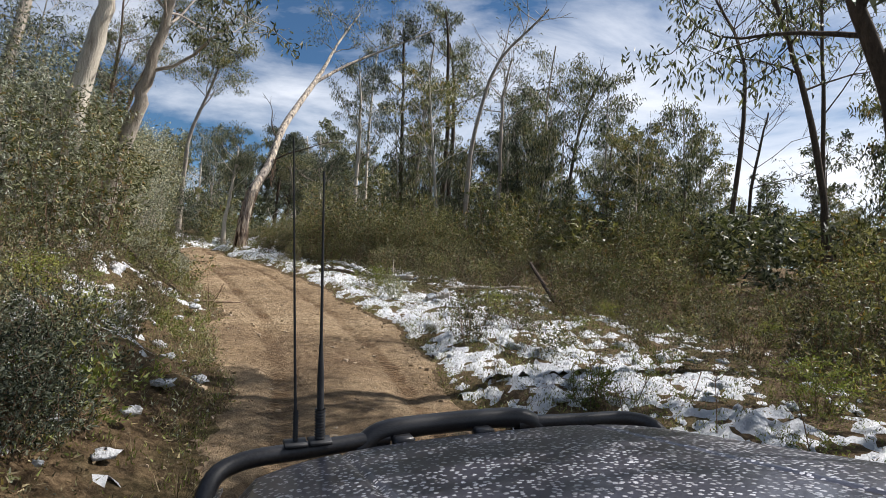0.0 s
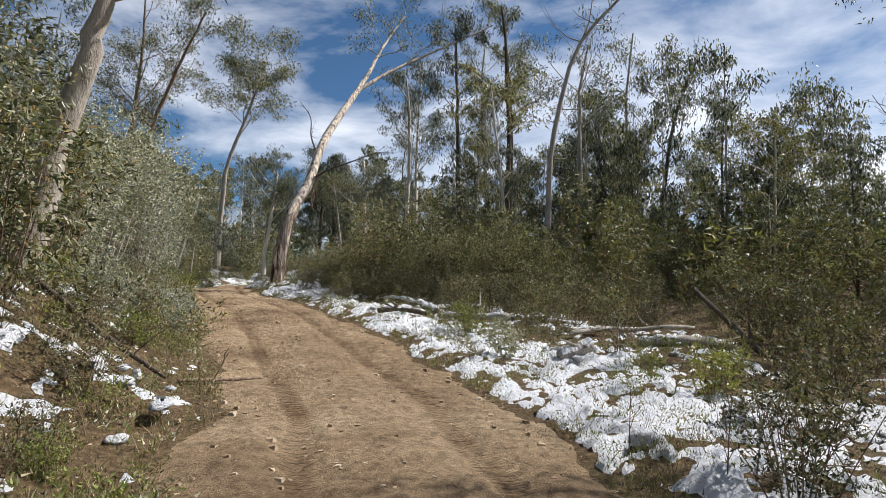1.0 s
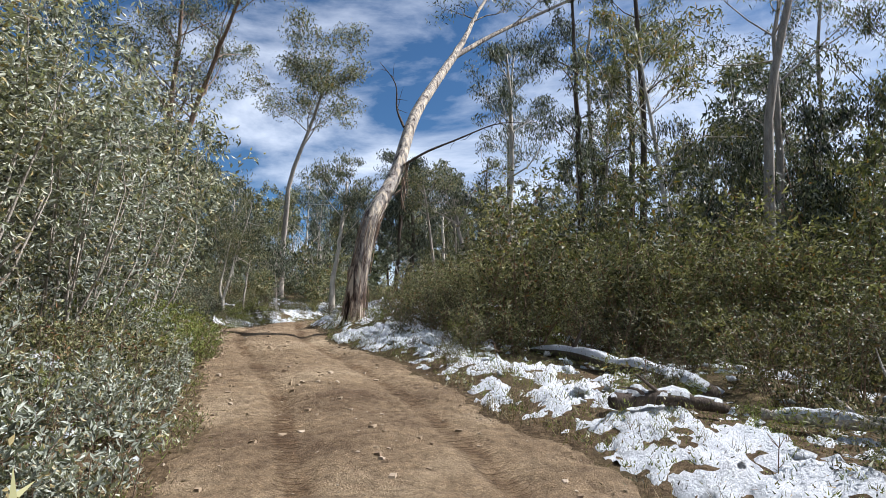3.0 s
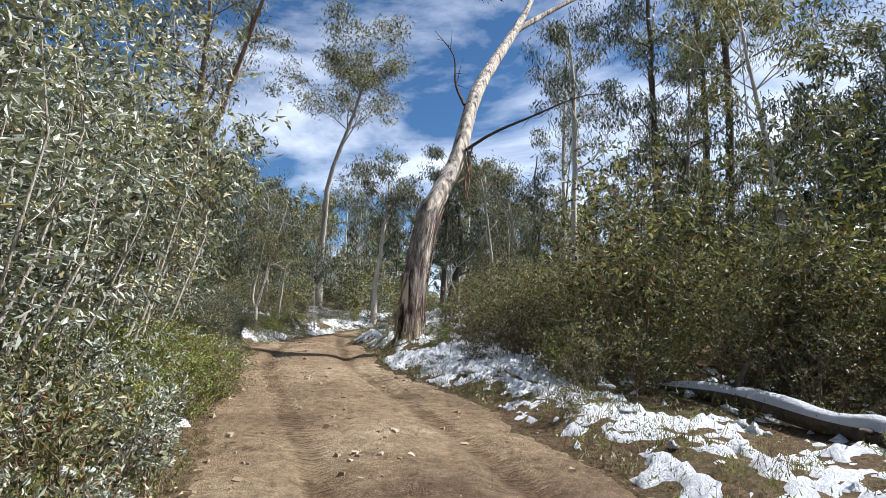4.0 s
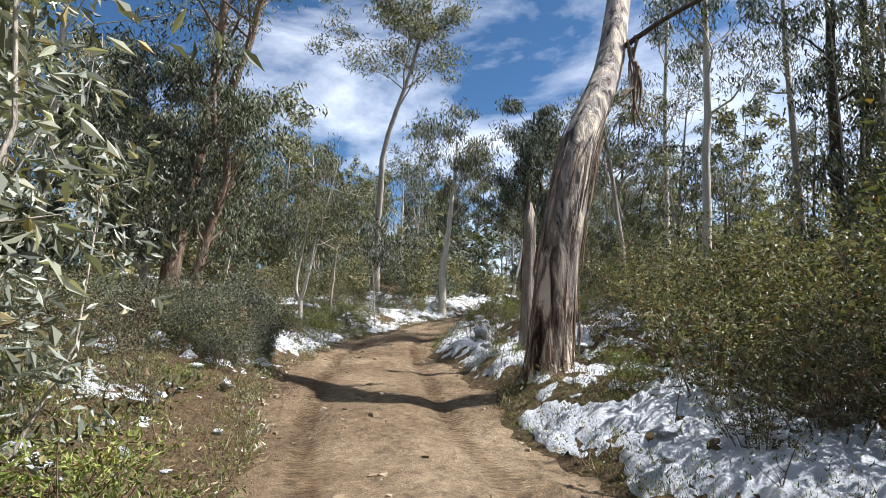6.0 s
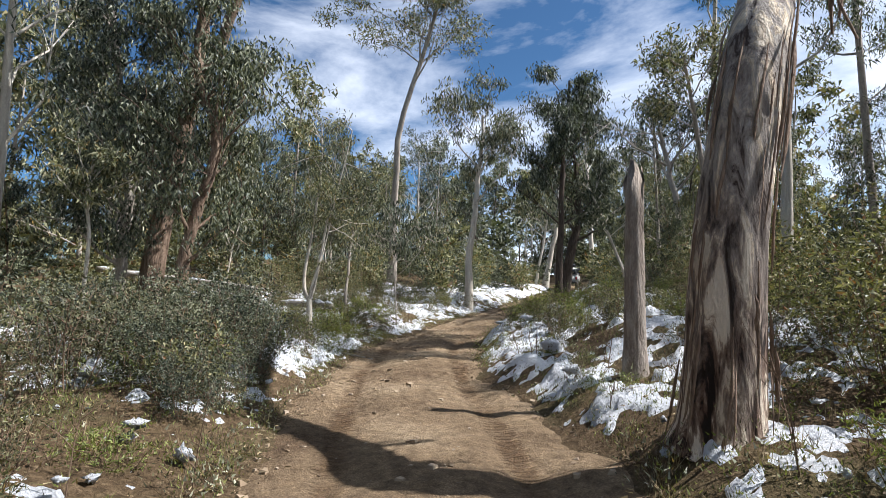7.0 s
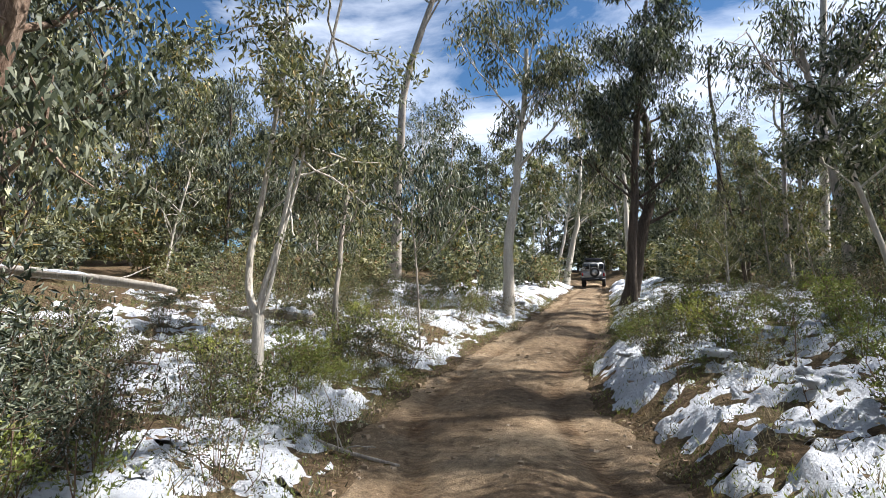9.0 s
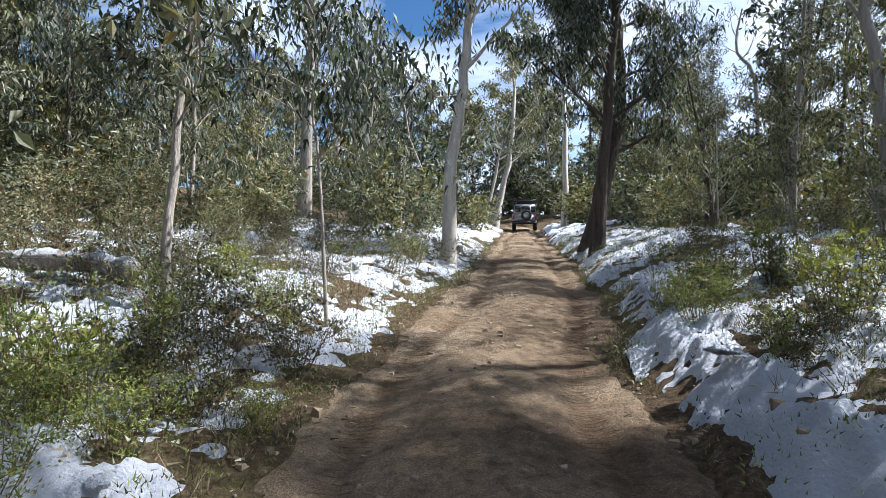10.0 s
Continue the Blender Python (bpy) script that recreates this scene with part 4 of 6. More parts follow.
def saplings():
    rng = np.random.default_rng(77)
    kinds = sapling_kinds()
    made = 0
    while made < 60:
        s, d = rng.uniform(20, 96), rng.choice([-1, 1]) * (4.2 + 14 * rng.uniform())
        if d > 0 and (s < 42 and d < 12 or 48 < s < 63 and d < 9):
            continue
        if made >= 46:
            s, d = 63 + 22 * rng.uniform(), 4.4 + 2.6 * rng.uniform()
        x, y = beside(s, d)
        k = rng.integers(0, 5)
        g = at_ground(x, y, 0.1)
        sc = rng.uniform(0.7, 1.15) * (0.75 if made >= 46 else 1)
        root = new("gum_sapling")
        root.matrix_world = pose(g.x, g.y, g.z, rng.normal(0, 4), rng.normal(0, 4), rng.uniform(0, 360)) @ Matrix.Diagonal((sc, sc, sc, 1))
        part("trunk", kinds[k][0], root)
        part("crown", kinds[k][1], root)
        tagged(root, kinds[k][2] + " gum sapling in the understorey", "sapling", "gum saplings")
        made += 1


def beside(s, d):
    """The place at arc length s, d metres to the right of the track's middle."""
    x, y = np.interp(s, _len, _line[:, 0]), np.interp(s, _len, _line[:, 1])
    dx, dy = np.interp(s, _len, _dir[:, 0]), np.interp(s, _len, _dir[:, 1])
    return float(x + d * dy), float(y - d * dx)


saplings()
young_gums()

# ---- bushes ----


def bush(rng, height, width, stems, per, leaf_len, leaf_w, droop, low=0.3, corners=4):
    wood, crown = Buf(), Buf(corners)
    for k in range(stems):
        a = k * 2.4 + rng.uniform(-0.5, 0.5)
        out = width * 0.5 * np.sqrt((k + 0.5) / stems)
        h = height * rng.uniform(0.6, 1.08) * (1 - 0.25 * (k / stems))
        p0 = np.array([np.cos(a), np.sin(a), 0]) * out * 0.25
        p2 = np.array([np.cos(a) * out, np.sin(a) * out, h])
        mid = (p0 + p2) / 2 + rng.normal(0, 0.08 * height, 3)
        line = curve([p0 - np.array([0, 0, 0.12]), mid, p2], 8)
        tube(wood, line[[0, 2, 4, 7]], np.linspace(0.004 + 0.0036 * height, 0.003, 4), 5)
        m = per // stems
        m7 = m // 9 + 1
        idx = (low + (1 - low) * rng.uniform(0, 1, m7) ** 0.8) * 7
        i = np.clip(idx.astype(int), 0, 6)
        q = line[i] + (line[i + 1] - line[i]) * (idx - i)[:, None]
        tw = rng.normal(0, 1, (m7, 3))
        tw[:, 2] = np.abs(tw[:, 2]) * 0.7
        tw /= np.linalg.norm(tw, axis=1)[:, None]
        reach = width * rng.uniform(0.12, 0.26, (m7, 1))
        f = np.tile(np.linspace(0.25, 1.05, 9), m7)[:, None]
        base, twr, rr = np.repeat(q, 9, 0), np.repeat(tw, 9, 0), np.repeat(reach, 9, 0)
        pos = base + twr * rr * f + rng.normal(0, 0.012 * width, (len(base), 3))
        pos[:, 2] = np.maximum(pos[:, 2], 0.04)
        way = twr * 0.9 + leaf_ways(rng, len(base), droop)
        leaves(crown, pos, way, leaf_len, leaf_w, rng)
        for j in range(0, m7, 14):
            e = q[j] + tw[j] * reach[j]
            tube(wood, np.array([q[j], (q[j] + e) / 2 + rng.normal(0, 0.015, 3), e]), [0.006, 0.005, 0.003], 3)
    return wood, crown


def bush_kind(seed, leaf, label, *args):
    wood, crown = bush(np.random.default_rng(seed), *args)
    return wood.mesh("stem", BARK_GREY if leaf is LEAF_SILVER else STEM), crown.mesh("foliage", leaf, False), label


BUSHES = {
    "broad_a": bush_kind(1, LEAF_BUSH, "dense broad-leaved olive-green shrub with reddish stems", 2.5, 2.5, 14, 1900, 0.1, 0.04, 0.0, 0.06),
    "broad_b": bush_kind(2, LEAF_BUSH, "bushy dark green shrub with glossy leaves", 3.1, 2.9, 15, 2200, 0.105, 0.042, 0.1, 0.08),
    "scrub_a": bush_kind(31, LEAF_BUSH, "small leafy shrub with thin reddish stems", 1.3, 1.3, 9, 800, 0.075, 0.03, 0.0, 0.1),
    "scrub_b": bush_kind(32, LEAF_HEATH_DARK, "small dark twiggy shrub in the heath", 1.2, 1.3, 13, 1400, 0.055, 0.02, -0.3, 0.1, 3),
    "scrub_c": bush_kind(33, LEAF_OLIVE, "small olive shrub with upright twigs", 1.4, 1.0, 12, 1200, 0.08, 0.022, -0.5, 0.1, 3),
    "broad_dark": bush_kind(14, LEAF_DARK, "dense dark-leaved rounded bush near the track", 1.5, 1.7, 16, 2500, 0.07, 0.026, 0.1, 0.05),
    "broad_far": bush_kind(8, LEAF_BUSH, "rounded olive-green shrub of the understorey", 2.7, 2.8, 10, 950, 0.24, 0.085, 0.1, 0.1, 3),
    "dark_far": bush_kind(9, LEAF_DARK, "dark green shrub of the understorey", 3.0, 2.8, 10, 950, 0.25, 0.085, 0.4, 0.1, 3),
    "olive_far": bush_kind(10, LEAF_OLIVE, "olive shrub of the understorey with hanging leaves", 3.4, 2.5, 10, 900, 0.26, 0.08, 0.6, 0.15, 3),
    "silver_a": bush_kind(3, LEAF_SILVER, "tall silver-green wattle shrub with bare stems below", 4.4, 2.7, 16, 5200, 0.098, 0.036, 0.4, 0.2),
    "silver_c": bush_kind(13, LEAF_SILVER, "silver-green wattle shrub with drooping narrow leaves", 3.8, 2.4, 15, 4800, 0.102, 0.034, 0.7, 0.15),
    "silver_b": bush_kind(4, LEAF_SILVER, "low grey-green leafy shrub on the bank", 1.0, 1.2, 11, 900, 0.085, 0.032, 0.0, 0.05),
    "olive_a": bush_kind(5, LEAF_OLIVE, "upright olive-coloured shrub with thin stems", 3.8, 2.2, 12, 2800, 0.13, 0.04, 0.6, 0.18, 3),
    "dark_a": bush_kind(6, LEAF_HEATH_DARK, "low dark heathy shrub with fine leaves", 1.1, 1.4, 16, 2000, 0.05, 0.022, -0.3, 0.05, 3),
    "heath_a": bush_kind(7, LEAF_HEATH, "low bright green heath shrub with fine leaves", 0.7, 1.1, 16, 2000, 0.04, 0.018, -0.2, 0.02),
    "heath_lo": bush_kind(27, LEAF_HEATH, "low heath", 0.6, 1.1, 9, 620, 0.05, 0.018, -0.5, 0.02, 3),
    "dark_lo": bush_kind(26, LEAF_HEATH_DARK, "low dark heath", 0.8, 1.2, 9, 640, 0.055, 0.018, -0.3, 0.03, 3),
    "olive_lo": bush_kind(28, LEAF_OLIVE, "low olive growth", 0.8, 1.2, 9, 620, 0.08, 0.022, 0.0, 0.03, 3),
    "heath_b": bush_kind(17, LEAF_HEATH, "small yellow-green heath bush with feathery twigs", 0.95, 0.85, 16, 2100, 0.05, 0.019, -0.35, 0.02, 3),
}


def put_bush(kind, x, y, scale=1.0, turn=0.0, sink=0.05):
    stems, foliage, label = BUSHES[kind]
    g = at_ground(x, y, sink)
    root = new("shrub")
    root.matrix_world = pose(g.x, g.y, g.z, 0, 0, turn) @ Matrix.Diagonal((scale, scale, scale, 1))
    part("stem", stems, root)
    part("foliage", foliage, root)
    return tagged(root, label, "shrub", "shrubs along the track")


def merged(name, spots, label, with_stems=False):
    """Many far shrubs as one mesh for each kind of leaf."""
    wood = Buf()
    for kind in sorted({k for k, *_ in spots}):
        stems, me = BUSHES[kind][:2]
        sv, sf = np.empty(len(stems.vertices) * 3, np.float32), np.empty(len(stems.polygons) * 4, np.int32)
        stems.vertices.foreach_get("co", sv)
        stems.loops.foreach_get("vertex_index", sf)
        n, q = len(me.vertices), len(me.polygons)
        co = np.empty(n * 3, np.float32)
        me.vertices.foreach_get("co", co)
        corners = len(me.loops) // q
        f = np.empty(q * corners, np.int32)
        me.loops.foreach_get("vertex_index", f)
        b = Buf(corners)
        for k, x, y, sc, turn in spots:
            if k != kind:
                continue
            c, s_ = math.cos(turn), math.sin(turn)
            v = co.reshape(-1, 3) @ np.array([[c, s_, 0], [-s_, c, 0], [0, 0, 1]]) * sc
            foot = np.array(at_ground(x, y, 0.05))
            b.add(v + foot, f)
            if with_stems:
                wood.add(sv.reshape(-1, 3) @ np.array([[c, s_, 0], [-s_, c, 0], [0, 0, 1]]) * sc + foot, sf)
        tagged(new(name, b.mesh(name, me.materials[0], False)), label, "shrubs", kind="stuff")
    if wood.n:
        tagged(new(name + "_stems", wood.mesh(name + "_stems", STEM)), "thin reddish-brown stems of small shrubs", "stems", kind="stuff")


def hedge(seed, kinds, s0, s1, d0, d1, count, gap, scales, joined=None):
    """Shrubs scattered in a stretch beside the track."""
    rng = np.random.default_rng(seed)
    got = []
    for _ in range(count * 12):
        if len(got) >= count:
            break
        x, y = beside(rng.uniform(s0, s1), rng.uniform(d0, d1))
        if any((x - a) ** 2 + (y - b) ** 2 < gap * gap for a, b in got):
            continue
        if any((x - a) ** 2 + (y - b) ** 2 < r * r for a, b, r in OPEN_SPOTS):
            continue
        got.append((x, y))
        kind, sc, turn = kinds[rng.integers(0, len(kinds))], rng.uniform(*scales), rng.uniform(0, 360)
        if joined is None:
            put_bush(kind, x, y, sc, turn)
        else:
            joined.append((kind, x, y, sc, radians(turn)))


OPEN_SPOTS = [(-11.6, 27.3, 0.9), (-5.0, 22.4, 1.3), (-5.9, 24.0, 0.7), (-6.2, 21.6, 1.2), (0.4, 17.0, 1.5), (1.7, 16.6, 1.4), (-0.9, 15.0, 0.8)]
far_shrubs = []
small_shrubs = []


def thicket(seed, kinds, box, count, gap, scales):
    """Shrubs scattered over a patch of ground (x from, to, y from, to)."""
    rng = np.random.default_rng(seed)
    got = []
    for _ in range(count * 12):
        x, y = rng.uniform(box[0], box[1]), rng.uniform(box[2], box[3])
        if len(got) >= count or any((x - a) ** 2 + (y - b) ** 2 < gap * gap for a, b in got):
            continue
        got.append((x, y))
        put_bush(kinds[rng.integers(0, len(kinds))], x, y, rng.uniform(*scales), rng.uniform(0, 360))


# right of the track
thicket(21, ("broad_a", "broad_b", "broad_b", "olive_a", "broad_dark"), (-7.0, 4.0, 24.4, 30.5), 25, 1.3, (0.5, 1.2))
thicket(22, ("broad_a", "broad_b", "olive_a"), (4.0, 12.0, 22.0, 29.0), 18, 1.4, (0.45, 1.1))
thicket(23, ("broad_a", "dark_a", "dark_a"), (7.0, 14.0, 9.0, 21.0), 9, 1.4, (0.5, 0.85))
hedge(2, ("broad_a", "broad_b", "broad_b"), 43, 48.5, 3.9, 7.5, 15, 1.1, (0.42, 0.85))
hedge(46, ("broad_a", "broad_b"), 39, 44, 6.6, 9.5, 10, 1.2, (0.45, 1.0))
hedge(44, ("scrub_a", "scrub_a", "scrub_b"), 43.5, 48.5, 2.9, 4.6, 16, 0.6, (0.6, 1.0), small_shrubs)
hedge(3, ("broad_far", "dark_far", "olive_far"), 18, 60, 14, 27, 56, 1.9, (0.8, 1.2), far_shrubs)
hedge(4, ("broad_a", "olive_a", "broad_dark"), 50, 72, 7.5, 12, 14, 1.7, (0.4, 0.75))
hedge(40, ("broad_far", "dark_far", "olive_far"), 46, 72, 13, 20, 20, 1.7, (0.5, 0.8), far_shrubs)
hedge(5, ("heath_a", "heath_b", "dark_a", "dark_a", "silver_b"), 20, 40, 2.4, 10.0, 22, 0.75, (0.6, 1.0))
hedge(6, ("heath_a", "heath_b", "heath_b", "dark_a"), 39, 68, 1.9, 6.5, 34, 0.75, (0.4, 0.85))
hedge(7, ("broad_far", "dark_far", "olive_far"), 72, 96, 3.4, 14, 38, 1.8, (0.5, 0.95), far_shrubs)
# left of the track
hedge(11, ("silver_a", "silver_c", "silver_c", "olive_a"), 30.5, 40.0, -6.4, -3.6, 11, 1.15, (0.8, 1.05))
hedge(12, ("heath_b", "heath_a", "dark_a", "dark_a"), 24, 46, -4.0, -2.3, 22, 0.65, (0.4, 0.75))
hedge(13, ("olive_a", "broad_a", "broad_dark", "dark_a"), 20, 31, -7.5, -3.4, 16, 1.1, (0.6, 0.95))
hedge(14, ("broad_far", "dark_far", "olive_far"), 18, 60, -22, -8, 48, 1.9, (0.8, 1.2), far_shrubs)
hedge(15, ("dark_a", "scrub_b", "broad_dark"), 49.5, 53, -5.4, -3.3, 9, 0.8, (0.7, 1.0))
hedge(47, ("silver_b", "scrub_b", "heath_lo", "scrub_c"), 46, 50, -4.2, -2.2, 18, 0.5, (0.4, 0.7), small_shrubs)
thicket(24, ("broad_dark", "broad_dark", "dark_a"), (-19.6, -17.0, 26.9, 29.6), 12, 0.6, (0.6, 0.85))
hedge(16, ("heath_a", "heath_b", "dark_a", "dark_a"), 52, 70, -7.0, -1.8, 20, 0.7, (0.4, 0.9))
hedge(17, ("broad_far", "dark_far", "olive_far"), 72, 96, -14, -3.2, 38, 1.8, (0.5, 0.95), far_shrubs)
hedge(41, ("olive_a", "broad_a", "dark_a", "broad_dark"), 60, 73, -9, -4.2, 16, 1.2, (0.35, 0.7))
hedge(19, ("broad_far", "olive_far", "dark_far"), 84, 100, -9, -2.4, 14, 1.5, (0.7, 1.1), far_shrubs)
hedge(20, ("broad_far", "olive_far", "dark_far"), 84, 104, 2.4, 9, 16, 1.5, (0.7, 1.1), far_shrubs)
hedge(18, ("broad_far", "olive_far", "dark_far"), 52, 72, -20, -11, 30, 1.7, (0.5, 0.9), far_shrubs)
hedge(42, ("broad_far", "olive_far", "dark_far"), 47, 74, -12, -6.5, 30, 1.3, (0.3, 0.6), far_shrubs)
hedge(43, ("broad_far", "olive_far", "dark_far"), 47, 72, 8.5, 13, 26, 1.3, (0.3, 0.55), far_shrubs)
for hx, hy, hs in ((-10.3, 28.2, 0.55), (-9.5, 28.7, 0.75), (-9.9, 29.9, 0.7), (-9.3, 27.4, 0.6), (-8.7, 29.8, 0.8), (-8.5, 28.4, 0.75), (-10.5, 29.3, 0.4), (-11.0, 32.6, 0.65), (-10.4, 34.5, 0.7), (-10.9, 30.6, 0.55), (-11.2, 35.9, 0.5)):
    put_bush("broad_a", hx, hy, hs, 80 * hx)
hedge(49, ("heath_b", "dark_a", "heath_a"), 50, 63, 2.0, 3.6, 11, 0.6, (0.35, 0.62))
hedge(50, ("broad_dark", "broad_dark", "broad_a"), 55, 72, 5.4, 8.5, 14, 1.1, (0.5, 0.85))
low_growth = []
hedge(31, ("heath_lo", "dark_lo", "olive_lo", "dark_lo", "dark_lo"), 20, 42, 3.0, 8, 80, 0.6, (0.45, 0.95), low_growth)
hedge(35, ("scrub_a", "scrub_b", "scrub_c", "scrub_b"), 33, 44, 4.8, 9.5, 42, 0.75, (0.5, 1.1), small_shrubs)
hedge(48, ("scrub_a", "scrub_b", "scrub_c", "scrub_b"), 21, 33, 6.6, 10.5, 42, 0.75, (0.55, 1.1), small_shrubs)
hedge(36, ("broad_a", "scrub_c", "scrub_b", "dark_a"), 24, 44, 8.5, 14, 50, 1.0, (0.7, 1.2), small_shrubs)
hedge(37, ("silver_b", "silver_b", "silver_b", "scrub_a"), 36.5, 45, -4.0, -1.9, 52, 0.4, (0.45, 0.85), small_shrubs)
hedge(45, ("scrub_b", "scrub_c", "dark_lo", "heath_lo"), 24, 37, -5.0, -2.3, 40, 0.5, (0.4, 0.75), small_shrubs)
hedge(38, ("scrub_a", "scrub_b", "dark_a", "dark_lo", "dark_lo"), 51, 68, -8.5, -1.9, 80, 0.5, (0.35, 0.75), small_shrubs)
hedge(39, ("scrub_a", "scrub_b", "dark_lo", "heath_lo"), 49, 66, 1.9, 9, 80, 0.5, (0.35, 0.65), small_shrubs)
hedge(32, ("heath_lo", "dark_lo", "olive_lo"), 19, 47, -8, -2.0, 60, 0.7, (0.6, 1.2), low_growth)
hedge(33, ("heath_lo", "heath_lo", "dark_lo"), 47, 74, -9, -1.8, 70, 0.75, (0.4, 1.0), low_growth)
hedge(34, ("heath_lo", "dark_lo", "olive_lo"), 47, 74, 2.6, 8, 34, 0.75, (0.35, 0.7), low_growth)
merged("low_heath", low_growth, "low heath of many small bushes between the snow patches")
merged("scrub", small_shrubs, "small leafy shrubs and twiggy scrub beside the track", True)
end_growth = []
rng_e = np.random.default_rng(88)
for _ in range(46):
    end_growth.append((("broad_far", "olive_far", "dark_far")[rng_e.integers(0, 3)], rng_e.uniform(-34, -8), rng_e.uniform(94, 106), rng_e.uniform(0.8, 1.5), rng_e.uniform(0, 6)))
for _ in range(130):
    a_, r_ = radians(rng_e.uniform(-78, 52)), rng_e.uniform(50, 80)
    end_growth.append((("broad_far", "dark_far", "dark_far")[rng_e.integers(0, 3)], -9 + r_ * math.sin(a_), 20 + r_ * math.cos(a_), rng_e.uniform(1.5, 2.6), rng_e.uniform(0, 6)))
end_growth = [g for g in end_growth if abs(along(g[1], g[2])[1][0]) > 4]
far_shrubs.extend(end_growth)
merged("undergrowth", far_shrubs, "dense olive and dark green undergrowth beneath the gum trees")


for hx, hy, hs in ((-11.9, 21.0, 1.15), (-12.5, 20.4, 1.15), (-11.6, 20.2, 0.95), (-12.7, 21.3, 1.2), (-12.3, 22.1, 1.0), (-11.2, 19.5, 0.8), (-12.2, 20.7, 1.1), (-12.9, 22.3, 1.0)):
    put_bush("heath_a", hx, hy, hs, 60 * hx)
# grey-green shrubs at the foot of the bank
for k, (hx, hy) in enumerate(((-3.71, 4.49), (-3.55, 4.8), (-3.09, 3.93), (-2.92, 4.24), (-3.24, 4.98), (-2.58, 3.51), (-2.57, 4.07), (-4.19, 4.96))):
    put_bush(("broad_dark", "scrub_b", "broad_dark")[k % 3], hx - 0.25, hy - 0.2, 0.42 + 0.06 * (k % 4), 50 * k)
# the silver wattles leaning over the track
for k, (hs, hd) in enumerate(((41.4, -3.3), (42.8, -3.2), (44.2, -2.9), (45.5, -2.8), (42.2, -5.2), (43.9, -5.3), (40.2, -4.0), (39.0, -4.3), (46.6, -4.0), (47.6, -4.7), (46.0, -5.6), (48.4, -5.6))):
    put_bush(("silver_a", "silver_c")[k % 2], *beside(hs, hd), 0.92 + 0.08 * (k % 3), 70 * k)
# the dark shrub by the track, and heath in the snow beyond it
for hx, hy, hs in ((-19.66, 29.75, 0.9), (-19.4, 30.1, 0.9), (-19.3, 30.6, 0.7), (-18.7, 29.45, 0.6), (-18.3, 29.75, 0.5), (-18.7, 30.3, 0.5), (-18.45, 29.0, 0.6), (-20.2, 29.2, 0.8)):
    put_bush("broad_dark", hx, hy, hs, 70 * hx)
for hx, hy, hs in ((-16.3, 27.25, 0.5), (-16.85, 27.6, 0.56), (-16.1, 26.6, 0.42), (-16.95, 28.45, 0.52), (-17.45, 28.1, 0.62), (-16.65, 26.9, 0.52), (-17.4, 28.9, 0.56), (-17.05, 27.0, 0.58), (-17.75, 27.6, 0.6)):
    put_bush("broad_dark", hx, hy, hs, 110 * hx)
for k, (hx, hy, hs) in enumerate(((-19.7, 34.7, 0.6), (-20.1, 34.75, 0.75), (-19.75, 35.4, 0.7), (-19.35, 35.5, 0.5), (-20.75, 35.15, 0.8), (-19.75, 36.65, 0.7), (-20.2, 37.3, 0.8), (-20.4, 35.7, 0.8), (-20.3, 36.35, 0.75), (-19.6, 33.9, 0.6), (-20.6, 33.6, 0.7))):
    put_bush(("heath_a", "heath_b", "dark_a")[k % 3], hx, hy, hs, 50 * k)

# bright heath bushes standing in the snow
for hx, hy, hs, k in ((-15.05, 35.58, 0.75, 1), (-16.27, 37.78, 0.7, 0), (-14.49, 36.13, 0.6, 0), (-13.85, 35.75, 0.7, 0), (-15.41, 37.15, 0.8, 1), (-16.43, 38.64, 0.5, 1), (-15.93, 36.49, 0.5, 2), (-19.35, 32.61, 0.85, 0), (-22.97, 33.91, 0.6, 1), (-21.49, 34.23, 0.6, 1), (-20.02, 34.55, 0.7, 0), (-19.79, 35.15, 0.6, 0), (-19.48, 30.9, 0.8, 2), (-20.12, 33.62, 0.7, 0), (-20.07, 34.08, 0.65, 0)):
    put_bush(("heath_a", "heath_b", "dark_a")[k], hx, hy, hs, 90 * hx)

# ---- ground cover ----


def tufts(name, seed, count, leaf, label, blades, length, width, up, spread, rise, where, lift=0.0):
    """Small plants that nobody could count, as one mesh."""
    rng = np.random.default_rng(seed)
    s = 19 + 62 * rng.uniform(0, 1, count * 2) ** 1.2
    side = rng.choice([-1, 1], count * 2)
    e = 0.05 + 9.0 * rng.uniform(0, 1, count * 2) ** 1.5
    keep = rng.uniform(0, 1, count * 2) < where(s, side, e)
    s, side, e = s[keep][:count], side[keep][:count], e[keep][:count]
    d = side * (half_width(s) + e)
    x = np.interp(s, _len, _line[:, 0]) + d * np.interp(s, _len, _dir[:, 1])
    y = np.interp(s, _len, _line[:, 1]) - d * np.interp(s, _len, _dir[:, 0])
    grown = (lift > 0) | (patch(x, y) > 0.08) | (rng.uniform(0, 1, len(x)) < 0.2)
    x, y = x[grown], y[grown]
    z = ground(x, y) + lift
    size = rng.uniform(0.5, 1.4, len(x))
    n = len(x)
    p = np.repeat(np.stack([x, y, z], 1), blades, 0)
    r = np.repeat(size, blades)[:, None]
    o = rng.normal(0, spread, (n * blades, 3)) * r
    o[:, 2] = np.abs(rng.normal(0, rise, n * blades)) * r[:, 0]
    w = rng.normal(0, 0.6, (n * blades, 3)) + o * 3
    w[:, 2] = np.abs(w[:, 2]) + up if up > 0 else w[:, 2] * 0.12
    b = Buf(3)
    leaves(b, p + o, w, length, width, rng)
    tagged(new(name, b.mesh(name, leaf, False)), label, "plants", kind="stuff")


